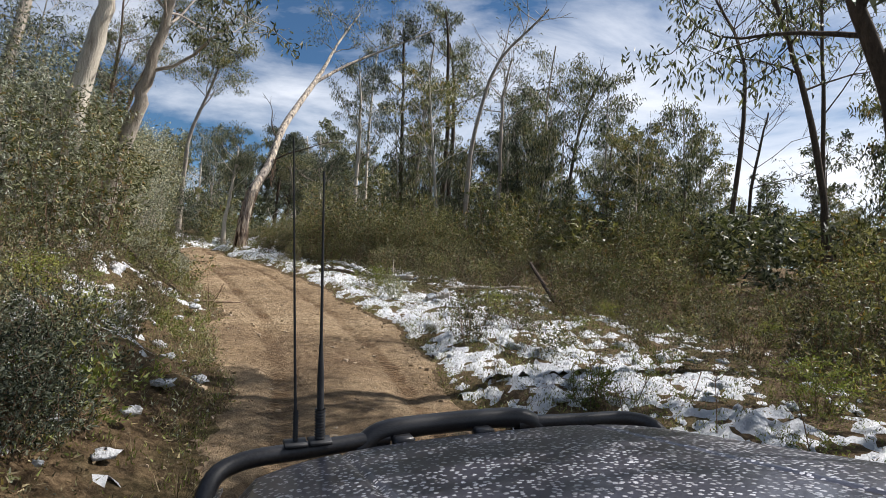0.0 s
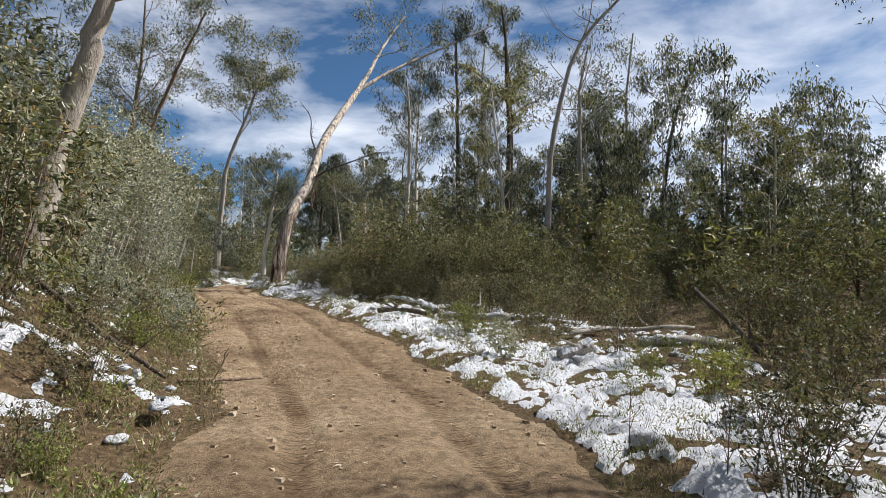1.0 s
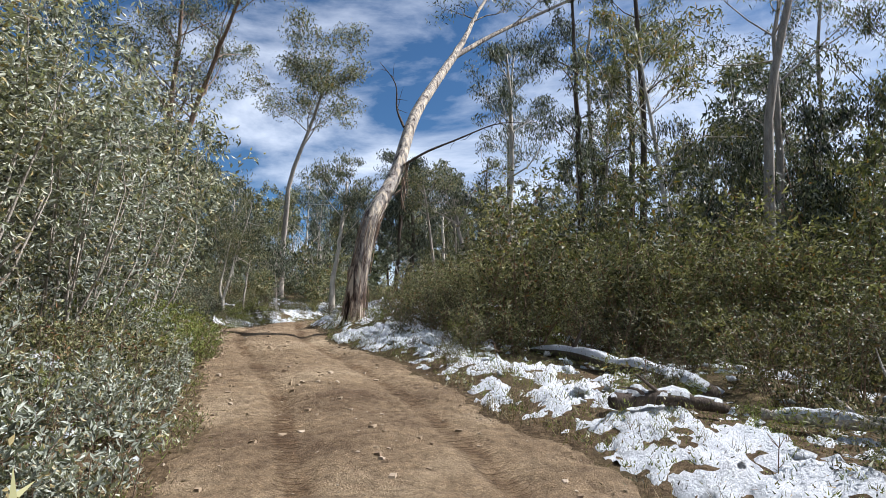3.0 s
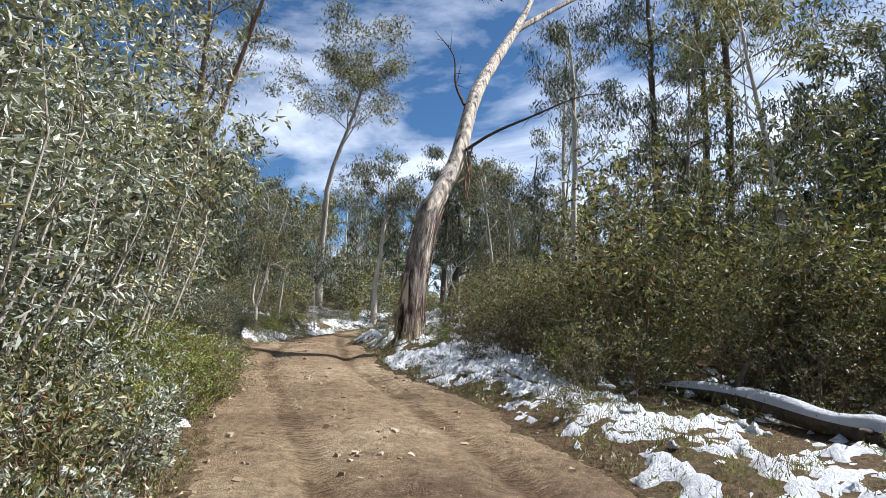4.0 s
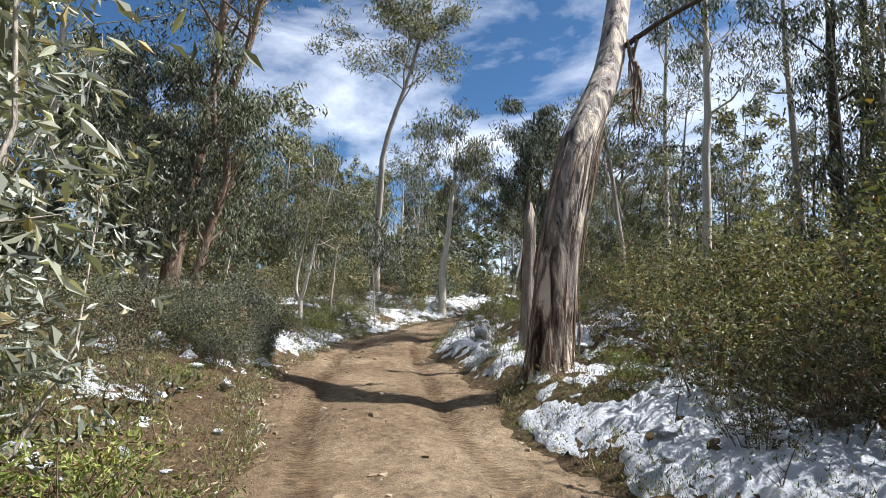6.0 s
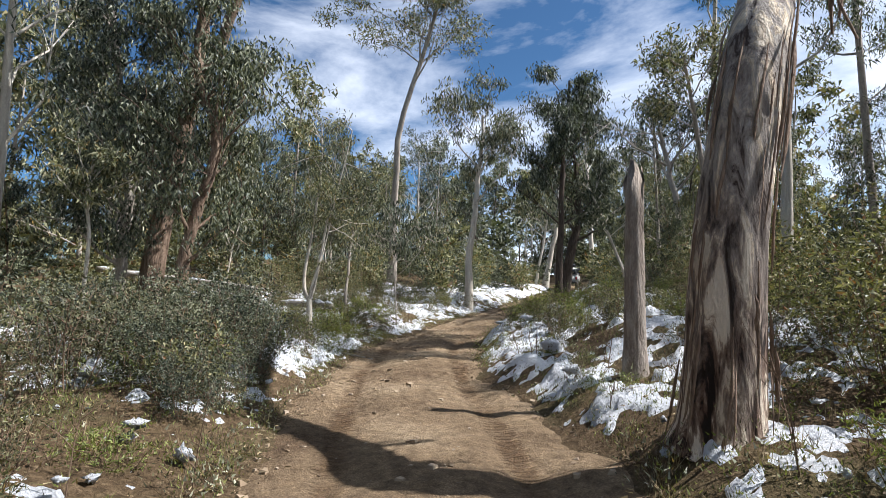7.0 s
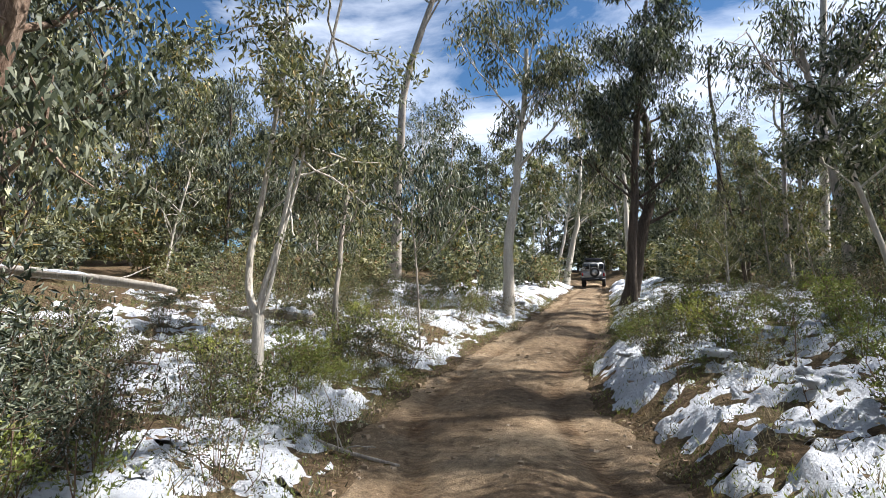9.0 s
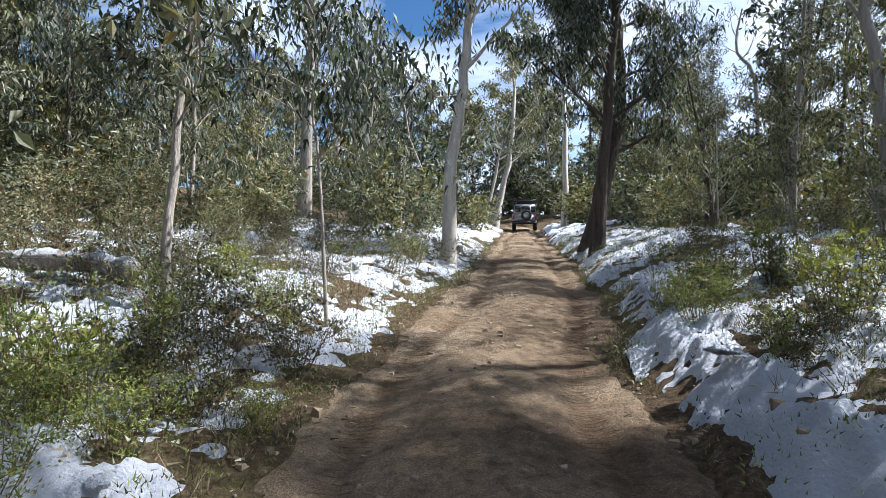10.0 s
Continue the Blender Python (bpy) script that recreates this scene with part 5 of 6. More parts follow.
tufts("heath", 501, 6600, LEAF_HEATH, "low bright green heath growing through the snow", 34, 0.032, 0.0095, 0.5, 0.1, 0.12, lambda s, q, e: np.where((q < 0) & (s < 47), 0.45, 0.75))
tufts("dark_heath", 502, 6600, LEAF_HEATH_DARK, "low dark brown-green heath and twigs", 34, 0.034, 0.0095, 0.4, 0.11, 0.13, lambda s, q, e: 0.8 + 0 * s)
tufts("dry_grass", 503, 4200, GRASS, "dry straw-coloured grass and twigs by the track", 12, 0.17, 0.006, 0.9, 0.05, 0.02, lambda s, q, e: np.where(e < 2.0, 0.9, 0.4))
tufts("seedlings", 504, 3000, LEAF_SILVER, "small grey-green seedlings on the verge", 14, 0.05, 0.02, 0.3, 0.08, 0.1, lambda s, q, e: np.where(q < 0, 0.8, 0.35))
tufts("leaf_litter", 505, 8000, GRASS, "fallen leaves and strips of bark", 8, 0.06, 0.015, -0.15, 0.16, 0.012, lambda s, q, e: np.where((q < 0) & (e < 3), 0.95, 0.4))
tufts("snow_litter", 506, 3200, GRASS, "brown twigs, leaves and bark scraps lying on the snow", 3, 0.045, 0.008, -0.15, 0.12, 0.012, lambda s, q, e: 0.7 + 0 * s, 0.085)
tufts("snow_sprigs", 507, 4200, LEAF_HEATH, "sprigs of green heath poking out of the snow", 12, 0.045, 0.01, 0.6, 0.05, 0.05, lambda s, q, e: 0.6 + 0 * s, 0.06)


def snow_lumps():
    """Clots of snow caught on the low growth."""
    rng = np.random.default_rng(521)
    n = 900
    s = 19 + 55 * rng.uniform(0, 1, n) ** 1.1
    side = np.where(rng.uniform(0, 1, n) < 0.6, -1, 1)
    d = side * (half_width(s) + 0.3 + 4.5 * rng.uniform(0, 1, n))
    x = np.interp(s, _len, _line[:, 0]) + d * np.interp(s, _len, _dir[:, 1])
    y = np.interp(s, _len, _line[:, 1]) - d * np.interp(s, _len, _dir[:, 0])
    z = ground(x, y) + 0.03 + 0.16 * rng.uniform(0, 1, n) ** 2
    size = 0.03 + 0.09 * rng.uniform(0, 1, n) ** 2
    ph, th = np.linspace(0.15, np.pi - 0.15, 6), np.arange(8) * np.pi / 4
    ball = np.stack([np.sin(ph)[:, None] * np.cos(th), np.sin(ph)[:, None] * np.sin(th), np.broadcast_to(np.cos(ph)[:, None] * 0.5, (6, 8))], -1).reshape(-1, 3)
    i = np.arange(5)[:, None] * 8 + np.arange(8)[None, :]
    k = np.arange(5)[:, None] * 8 + (np.arange(8)[None, :] + 1) % 8
    f = np.stack([i, i + 8, k + 8, k], -1).reshape(-1, 4)
    v = ball[None] * (1 + 0.28 * rng.normal(0, 1, (n, 48, 1))) * (size[:, None] * rng.uniform(0.6, 1.5, (n, 3)))[:, None, :] + np.stack([x, y, z], 1)[:, None, :]
    b = Buf()
    b.add(v, f[None] + 48 * np.arange(n)[:, None, None])
    tagged(new("snow_clots", b.mesh("snow_clots", SNOW)), "clots of snow caught on low shrubs", "snow", kind="stuff")


snow_lumps()


def dry_twigs():
    """Bare twiggy stalks standing in the snow and heath."""
    rng = np.random.default_rng(533)
    b = Buf()
    for _ in range(260):
        s, side = 22 + 46 * rng.uniform(), rng.choice([-1, 1])
        x, y = beside(s, side * (1.7 + 5.0 * rng.uniform() ** 1.3))
        p = np.array(at_ground(x, y, 0.02))
        h = rng.uniform(0.25, 0.75)
        lean = rng.normal(0, 0.22, 2)
        line = curve([p, p + (lean[0] * h * 0.4, lean[1] * h * 0.4, h * 0.5), p + (lean[0] * h, lean[1] * h, h)], 5)
        tube(b, line, np.linspace(0.007, 0.003, 5), 3)
        for _ in range(5):
            i = rng.integers(1, 4)
            w = rng.normal(0, 0.5, 3) + (0, 0, 0.6)
            q = line[i] + w * h * 0.16
            tube(b, np.array([line[i], q, q + (w + rng.normal(0, 0.3, 3)) * h * 0.16]), [0.004, 0.003, 0.002], 3)
    tagged(new("dry_twigs", b.mesh("dry_twigs", STEM)), "bare brown twigs standing up out of the snow", "twigs", kind="stuff")


dry_twigs()

# ---- the Y-shaped gum, the stump, logs ----


def forked_gum():
    base = at_ground(-19.94, 33.45, 0.1)
    rng = np.random.default_rng(611)
    root = new("forked_gum_tree")
    root.location = base
    wood, crown = Buf(), Buf()
    foot = curve([(0, 0, 0), (0.02, 0.02, 0.45), (0.0, 0.05, 0.95)], 8)
    tube(wood, foot, np.linspace(0.075, 0.062, 8), 12, 0.05, rng)
    stems = [
        [(0, 0.05, 0.93), (-0.17, 0.1, 1.15), (-0.22, 0.15, 1.6), (-0.12, 0.2, 2.2), (-0.02, 0.25, 2.9), (0.1, 0.35, 4.2), (0.05, 0.4, 5.2)],
        [(0, 0.05, 0.93), (0.03, 0.1, 1.25), (0.14, 0.18, 1.7), (0.24, 0.25, 2.3), (0.34, 0.3, 2.9), (0.6, 0.5, 4.0), (0.8, 0.6, 5.0)],
        [(0, 0.05, 0.9), (0.1, 0.1, 1.2), (0.16, 0.2, 1.7), (0.3, 0.3, 2.4), (0.42, 0.4, 3.1)],
    ]
    for k, st in enumerate(stems):
        line = curve(st, 16)
        tube(wood, line, np.linspace(0.048 - 0.011 * k, 0.014, 16), 8, 0.04, rng)
        for _ in range(11):
            i = rng.integers(10, 16)
            b = branch_line(line[i], rng.normal(0, 1, 3) + np.array([0, 0, 0.6]), rng.uniform(0.5, 1.3), rng, 6, 0.3, 0.0)
            tube(wood, b, np.linspace(0.015, 0.004, 6), 4)
            clump(crown, b[-1], 0.46, 90, rng, 0.1, 0.03, 1.0)
            clump(crown, b[3], 0.34, 45, rng, 0.1, 0.03, 1.0)
    part("trunk", wood.mesh("trunk", BARK_WHITE), root)
    part("crown", crown.mesh("crown", LEAF_GUM, False), root)
    tagged(root, "slim white gum tree forking low above the snow", "tree")


forked_gum()


def two_leaders(name, base, low, leaders, r0, r1, seed, bark, leaf, label, **kw):
    """A trunk along low (world places) that parts into leaders."""
    rng = np.random.default_rng(seed)
    root = new(name)
    root.location = base
    rel = lambda pts: [tuple(Vector(p) - Vector(base)) for p in pts]
    wood, crown = Buf(), Buf()
    n = 26
    tube(wood, curve(rel(low), n), r0 + (r1 - r0) * np.linspace(0, 1, n) ** 0.9 + 0.3 * r0 * np.exp(-np.linspace(0, 1, n) * 16), 26, 0.022, rng)
    for k, pts in enumerate(leaders):
        w, c = grow(rel(pts), r1 * (0.98 - 0.2 * k), 0.04, rng, sides=12, flare=0.0, ridge=0.03, **kw)
        for src, dst in ((w, wood), (c, crown)):
            for v, f in zip(src.v, src.f):
                dst.v.append(v)
                dst.f.append(f + dst.n)
            dst.n += src.n
    part("trunk", wood.mesh("trunk", bark), root)
    part("crown", crown.mesh("crown", leaf, False), root)
    return tagged(root, label, "tree")


lean_root = at_ground(-11.61, 27.42, 0.2)
leaning = two_leaders("leaning_gum_tree", lean_root, [tuple(lean_root), (-11.57, 27.42, 2.4), (-11.46, 27.48, 3.67), (-11.25, 27.7, 4.93), (-11.08, 28.17, 5.7), (-10.92, 28.89, 6.65), (-10.8, 30.2, 8.8), (-10.6, 32.3, 10.9), (-10.4, 34.2, 12.7)],
                      [[(-10.4, 34.2, 12.7), (-10.2, 36.0, 14.6), (-9.9, 38.0, 17.0), (-9.0, 39.5, 19.5)], [(-10.4, 34.2, 12.7), (-8.9, 36.2, 14.6), (-6.2, 38.5, 16.9), (-3.4, 39.5, 18.6)]],
                      0.3, 0.15, 301, BARK_PEEL, LEAF_GUM, "large leaning gum tree with peeling bark strips beside the track", limbs=6, spread=3.2, crown_from=0.45, clump_r=0.9, per_clump=32, leaf_len=0.2, leaf_w=0.05)


def lean_details():
    rng = np.random.default_rng(640)
    o = np.array(lean_root)
    spots = [((-10.55, 28.4, 6.25), 7), ((-10.6, 28.95, 6.9), 6)]
    for p, n in spots:
        for _ in range(n):
            s = np.array(p) + rng.normal(0, 0.06, 3)
            ln = rng.uniform(0.35, 1.0)
            line = np.array([s, s + (rng.normal(0, 0.04), rng.normal(0, 0.04), -ln * 0.5), s + (rng.normal(0, 0.1), rng.normal(0, 0.1), -ln)]) - o
            b = Buf()
            tube(b, curve(line, 7), np.linspace(0.022, 0.008, 7) * rng.uniform(0.6, 1.4), 4, 0.4, rng)
            part("bark_strip", b.mesh("bark_strip", BARK_BROWN), leaning, "loose strip of brown bark")
    for pts, r in (([(-10.85, 29.0, 6.8), (-10.0, 28.9, 7.2), (-9.0, 28.8, 7.5), (-7.9, 28.9, 7.9), (-7.0, 29.2, 8.0)], 0.05), ([(-10.95, 29.6, 8.3), (-11.25, 29.8, 9.0), (-11.35, 29.9, 9.9), (-11.9, 29.9, 10.7)], 0.05)):
        b = Buf()
        line = curve(np.array(pts) - o, 16)
        tube(b, line, np.linspace(r, 0.008, 16), 7, 0.08, rng)
        for _ in range(6):
            i = rng.integers(5, 15)
            sb = branch_line(line[i], rng.normal(0, 1, 3) + (0, 0, 0.4), rng.uniform(0.3, 0.9), rng, 5, 0.35)
            tube(b, sb, np.linspace(0.012, 0.003, 5), 4)
        part("dead_limb", b.mesh("dead_limb", BARK_DARK), leaning, "bare dead branch")


lean_details()


def bark_plates():
    rng = np.random.default_rng(641)
    o = np.array(lean_root)
    axis = np.array([(-11.61, 27.42, 2.0), (-11.57, 27.42, 2.4), (-11.46, 27.48, 3.67), (-11.25, 27.7, 4.93), (-11.08, 28.17, 5.7)])
    b = Buf()
    for _ in range(70):
        h0 = 2.05 + 2.9 * rng.uniform() ** 1.4
        ln = rng.uniform(0.25, 0.9)
        a = rng.uniform(0, 6.28)
        pts = []
        for q in np.linspace(0, 1, 5):
            h = h0 + ln * q
            c = np.array([np.interp(h, axis[:, 2], axis[:, 0]), np.interp(h, axis[:, 2], axis[:, 1]), h])
            r = (0.3 + 0.1 * np.exp(-(h - 2.0) * 1.6)) * (1 - 0.028 * (h - 2)) + 0.012 * np.sin(q * 3.1)
            pts.append(c + r * np.array([np.cos(a), np.sin(a), 0]))
            a += rng.normal(0, 0.03)
        tube(b, np.array(pts) - o, np.array([0.003, 0.008, 0.009, 0.008, 0.003]) * rng.uniform(0.5, 1.5), 5, 0.35, rng)
    part("rough_bark", b.mesh("rough_bark", BARK_BROWN), leaning, "shaggy brown bark plates")


bark_plates()
big_root = at_ground(-23.6, 32.1, 0.2)
two_leaders("big_gum_tree", big_root, [tuple(big_root), (-23.42, 32.15, 4.0), (-23.2, 32.3, 5.6), (-22.85, 32.4, 7.2)],
            [[(-22.85, 32.4, 7.2), (-22.4, 32.5, 9.6), (-22.2, 32.5, 11.5), (-21.6, 32.0, 14.0), (-21.2, 31.5, 17.0)], [(-22.85, 32.4, 7.2), (-21.4, 32.3, 9.4), (-20.6, 32.3, 11.4), (-18.9, 31.5, 13.8), (-17.2, 30.6, 15.6)]],
            0.29, 0.2, 330, BARK_BROWN, LEAF_GUM, "thick gum tree with peeling brown bark in the heath", limbs=12, spread=3.4, crown_from=0.3, clump_r=0.85, per_clump=90, leaf_len=0.15, leaf_w=0.042, bare=0.15)


def broken_stump():
    rng = np.random.default_rng(612)
    base = at_ground(-12.36, 29.3, 0.15)
    root = new("dead_stump")
    root.location = base
    wood = Buf()
    line = curve([(0, 0, 0), (0.02, 0.03, 0.8), (0.03, 0.1, 1.5), (0.05, 0.16, 2.3)], 20)
    rad = 0.118 - 0.02 * np.linspace(0, 1, 20) + 0.06 * np.exp(-np.linspace(0, 1, 20) * 9)
    rad[-1] = 0.04
    line[-1] = line[-2] - np.array([0, 0, 0.12])
    tube(wood, line, rad, 18, 0.08, rng)
    rim = wood.v[0][18 * 18:19 * 18]
    lift = 0.3 * np.abs(np.sin(np.arange(18) * 0.52)) ** 2 + rng.uniform(0.0, 0.16, 18)
    rim[:, 2] += lift
    rim[:, :2] += rng.normal(0, 0.012, (18, 2))
    part("trunk", wood.mesh("trunk", STUMP_BARK), root)
    tagged(root, "broken-off standing grey gum trunk with splintered top", "stump")


broken_stump()


def log(name, points, r0, r1, seed, label, material=DEAD_WOOD, lift=0.0, snow=0.0):
    rng = np.random.default_rng(seed)
    pts = [(x, y, float(ground(x, y)[0]) + h) for x, y, h in points]
    line = curve(pts, 22)
    c = line.mean(0)
    wood = Buf()
    rad = np.linspace(r0, r1, 22) * (1 + 0.08 * rng.normal(0, 1, 22))
    rad[0] *= 0.75
    rad[-1] *= 0.8
    ends = (line[-1] - line[-2]) * 0.05, (line[0] - line[1]) * 0.05
    tube(wood, np.vstack([line[:1] + ends[1], line, line[-1:] + ends[0]]) - c, np.concatenate([[0.004], rad, [0.004]]), 13, 0.09, rng)
    for _ in range(3):
        i = rng.integers(4, 18)
        b = branch_line(line[i] - c, rng.normal(0, 1, 3) + np.array([0, 0, 0.5]), rng.uniform(0.3, 0.8), rng, 5, 0.3)
        tube(wood, b, np.linspace(r1 * 0.4, 0.005, 5), 5)
    root = new(name)
    root.location = c
    part("trunk", wood.mesh("trunk", material), root)
    if snow:
        sn = Buf()
        n = 22
        a = np.linspace(-1.0, 1.0, 9)
        d = np.gradient(line, axis=0)
        side = np.stack([-d[:, 1], d[:, 0], 0 * d[:, 0]], 1)
        side /= np.linalg.norm(side, axis=1)[:, None]
        thick = snow * np.clip(0.45 + 0.45 * np.convolve(rng.normal(0, 1, n), (0.5, 0.8, 0.5), "same")[:, None], -0.5, 1.1)
        thick[0] = thick[-1] = 0
        off = (rad[:, None] * 0.95)[..., None] * side[:, None, :] * a[None, :, None]
        up = (rad[:, None] * np.sqrt(np.clip(1 - (a * 0.92) ** 2, 0, 1))[None, :] + thick * (1 - a[None, :] ** 4) - 0.012)
        v = line[:, None, :] - c + off
        v[..., 2] += up
        i = np.arange(n - 1)[:, None] * 9 + np.arange(8)[None, :]
        sn.add(v, np.stack([i, i + 1, i + 10, i + 9], -1))
        part("snow_cap", sn.mesh("snow_cap", SNOW), root, "white snow lying on top")
    tagged(root, label, "log")


log("fallen_log", [(-0.75, 17.45, 0.1), (0.0, 17.8, 0.16), (0.67, 17.95, 0.12), (1.35, 18.0, 0.16), (2.0, 18.3, 0.12)], 0.06, 0.04, 1, "pale crooked fallen branch beyond the snowy verge", snow=0.02)
log("fallen_log", [(0.5, 16.75, 0.06), (1.35, 16.5, 0.1), (2.3, 16.8, 0.1)], 0.1, 0.08, 2, "pale fallen log capped with snow", snow=0.06)
log("fallen_branch", [(2.4, 15.8, 0.03), (2.1, 16.6, 0.55), (1.8, 17.5, 1.0)], 0.06, 0.045, 3, "dark broken branch leaning up out of the heath", BARK_DARK)
log("fallen_log", [(-1.15, 14.8, 0.1), (-0.9, 14.9, 0.16), (-0.6, 15.05, 0.26)], 0.1, 0.11, 12, "short weathered end of a log in the snow", snow=0.05)
log("fallen_log", [(-5.3, 19.3, 0.1), (-4.8, 19.5, 0.18), (-4.1, 19.7, 0.14)], 0.08, 0.07, 4, "dark log with snow lying on it", BARK_DARK, snow=0.08)
log("fallen_log", [(-3.8, 19.6, 0.14), (-2.9, 19.3, 0.16), (-2.0, 19.0, 0.16)], 0.06, 0.08, 13, "grey sawn log with a cap of snow", snow=0.05)
log("fallen_log", [(-6.6, 25.0, 0.02), (-5.7, 24.0, 0.16), (-5.05, 22.9, 0.14), (-4.5, 21.8, 0.1), (-4.0, 20.8, 0.05)], 0.11, 0.14, 5, "thick dark fallen trunk capped with snow", BARK_DARK, snow=0.045)
log("fallen_log", [(-27.6, 33.6, 0.75), (-26.0, 34.2, 0.72), (-24.3, 34.6, 0.9), (-22.7, 34.8, 0.95)], 0.1, 0.06, 6, "long pale fallen trunk lying in the heath", snow=0.03)
log("fallen_log", [(-24.1, 37.4, 0.1), (-23.0, 37.5, 0.28), (-21.9, 37.2, 0.32)], 0.13, 0.11, 7, "curved fallen log with snow on top", BARK_GREY, snow=0.05)
log("fallen_branch", [(-18.9, 32.9, 0.05), (-18.3, 32.75, 0.05), (-17.8, 32.8, 0.05)], 0.022, 0.014, 8, "bleached stick lying at the edge of the track")
log("fallen_branch", [(-7.3, 11.2, 0.35), (-6.7, 11.6, 0.2), (-6.1, 11.9, 0.05)], 0.04, 0.025, 9, "dark broken branch lying down the bank", BARK_DARK)
log("fallen_branch", [(-6.0, 12.0, 0.04), (-5.6, 12.5, 0.05), (-5.3, 12.9, 0.04)], 0.025, 0.02, 10, "short brown stick at the edge of the track", BARK_BROWN)

log("fallen_branch", [(-22.3, 32.5, 0.12), (-21.7, 32.7, 0.2), (-21.0, 33.1, 0.16)], 0.03, 0.012, 11, "dead brown stick lying across the snow", BARK_BROWN)

# ---- stones on the track ----


def stones():
    rng = np.random.default_rng(81)
    n = 4200
    s = 19 + 50 * rng.uniform(0, 1, n) ** 1.2
    d = np.where(rng.uniform(0, 1, n) < 0.5, rng.normal(0, 0.4, n), rng.choice([-1, 1], n) * rng.normal(1.3, 0.25, n))
    x = np.interp(s, _len, _line[:, 0]) + d * np.interp(s, _len, _dir[:, 1])
    y = np.interp(s, _len, _line[:, 1]) - d * np.interp(s, _len, _dir[:, 0])
    z = ground(x, y) + 0.012
    size = 0.006 + 0.034 * rng.uniform(0, 1, n) ** 6
    cube = np.array([(-1, -1, -0.6), (1, -1, -0.6), (1, 1, -0.6), (-1, 1, -0.6), (-0.7, -0.7, 0.6), (0.7, -0.7, 0.6), (0.7, 0.7, 0.6), (-0.7, 0.7, 0.6)])
    faces = np.array([(0, 1, 5, 4), (1, 2, 6, 5), (2, 3, 7, 6), (3, 0, 4, 7), (4, 5, 6, 7)])
    v = cube[None] * (1 + 0.3 * rng.normal(0, 1, (n, 8, 3))) * size[:, None, None] + np.stack([x, y, z], 1)[:, None, :]
    b = Buf()
    b.add(v, (faces[None] + 8 * np.arange(n)[:, None, None]))
    tagged(new("gravel", b.mesh("gravel", STONE, False)), "loose pale stones scattered on the clay track", "stones", kind="stuff")


stones()

# ---- the vehicle ahead and the front of the vehicle at the start ----


def plain(name, colour, rough=0.5, metal=0.0, spec=0.5, grain=25.0, amount=0.25):
    m = Mat(name, rough, spec)
    n = m.noise(grain, 5)
    lo, hi = tuple(c * (1 - amount) for c in colour), tuple(min(1, c * (1 + amount)) for c in colour)
    m.colour(m.ramp(n, [(0.3, lo), (0.7, hi)]))
    m.b.inputs["Metallic"].default_value = metal
    return m.m


# white car paint, base colour darkened to grey to stand in for shade
WHITE_PAINT = plain("dusty_white_paint", (0.27, 0.265, 0.25), 0.5)
BLACK_STEEL = plain("black_powder_coat", (0.018, 0.018, 0.02), 0.38, 0.0, 0.5, 60.0, 0.5)
RUBBER = plain("tyre_rubber", (0.03, 0.028, 0.026), 0.85)
RIM = plain("dull_alloy", (0.4, 0.4, 0.4), 0.4, 0.9)
RED_LENS = plain("red_lens", (0.35, 0.02, 0.02), 0.2)
PLASTIC = plain("black_plastic", (0.03, 0.03, 0.032), 0.6)
STEEL = plain("zinc_steel", (0.45, 0.44, 0.42), 0.35, 0.9)
CANVAS = plain("dark_canvas", (0.05, 0.05, 0.055), 0.9)
DARK_GLASS = plain("tinted_glass", (0.02, 0.023, 0.026), 0.06, 0.0, 0.8, 3.0, 0.2)


def bonnet_paint():
    m = Mat("wet_navy_paint", 0.3, 0.5)
    v = m.coords()
    drops = m.node("ShaderNodeTexVoronoi", Scale=62.0, Randomness=1.0)
    m.link(v, drops.inputs["Vector"])
    gate = m.noise(9.0, 4, v)
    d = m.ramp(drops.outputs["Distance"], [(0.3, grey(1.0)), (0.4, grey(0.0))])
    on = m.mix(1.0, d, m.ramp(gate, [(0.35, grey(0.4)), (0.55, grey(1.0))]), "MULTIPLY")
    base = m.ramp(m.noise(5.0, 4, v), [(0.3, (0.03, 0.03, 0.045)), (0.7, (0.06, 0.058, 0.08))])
    # water drops: their pale glint is mixed into the base colour
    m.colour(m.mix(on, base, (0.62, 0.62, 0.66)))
    m.b.inputs["Metallic"].default_value = 0.15
    m.b.inputs["Coat Weight"].default_value = 0.4
    m.b.inputs["Coat Roughness"].default_value = 0.12
    m.bump(d, 0.5, 0.003)
    return m.m


NAVY = bonnet_paint()


def box_mesh(name, size, centre, material, bevel=0.03, segments=2, taper=0.0):
    """A rounded box, narrowing towards its top by taper."""
    bm = bmesh.new()
    bmesh.ops.create_cube(bm, size=1.0)
    for v in bm.verts:
        k = 1 - taper if v.co.z > 0 else 1
        v.co = Vector((v.co.x * size[0] * k, v.co.y * size[1] * (1 - taper * 0.5 if v.co.z > 0 else 1), v.co.z * size[2])) + Vector(centre)
    if bevel:
        bmesh.ops.bevel(bm, geom=bm.edges[:], offset=bevel, segments=segments, affect="EDGES")
    me = bpy.data.meshes.new(name)
    bm.to_mesh(me)
    bm.free()
    me.materials.append(material)
    for p in me.polygons:
        p.use_smooth = True
    return me


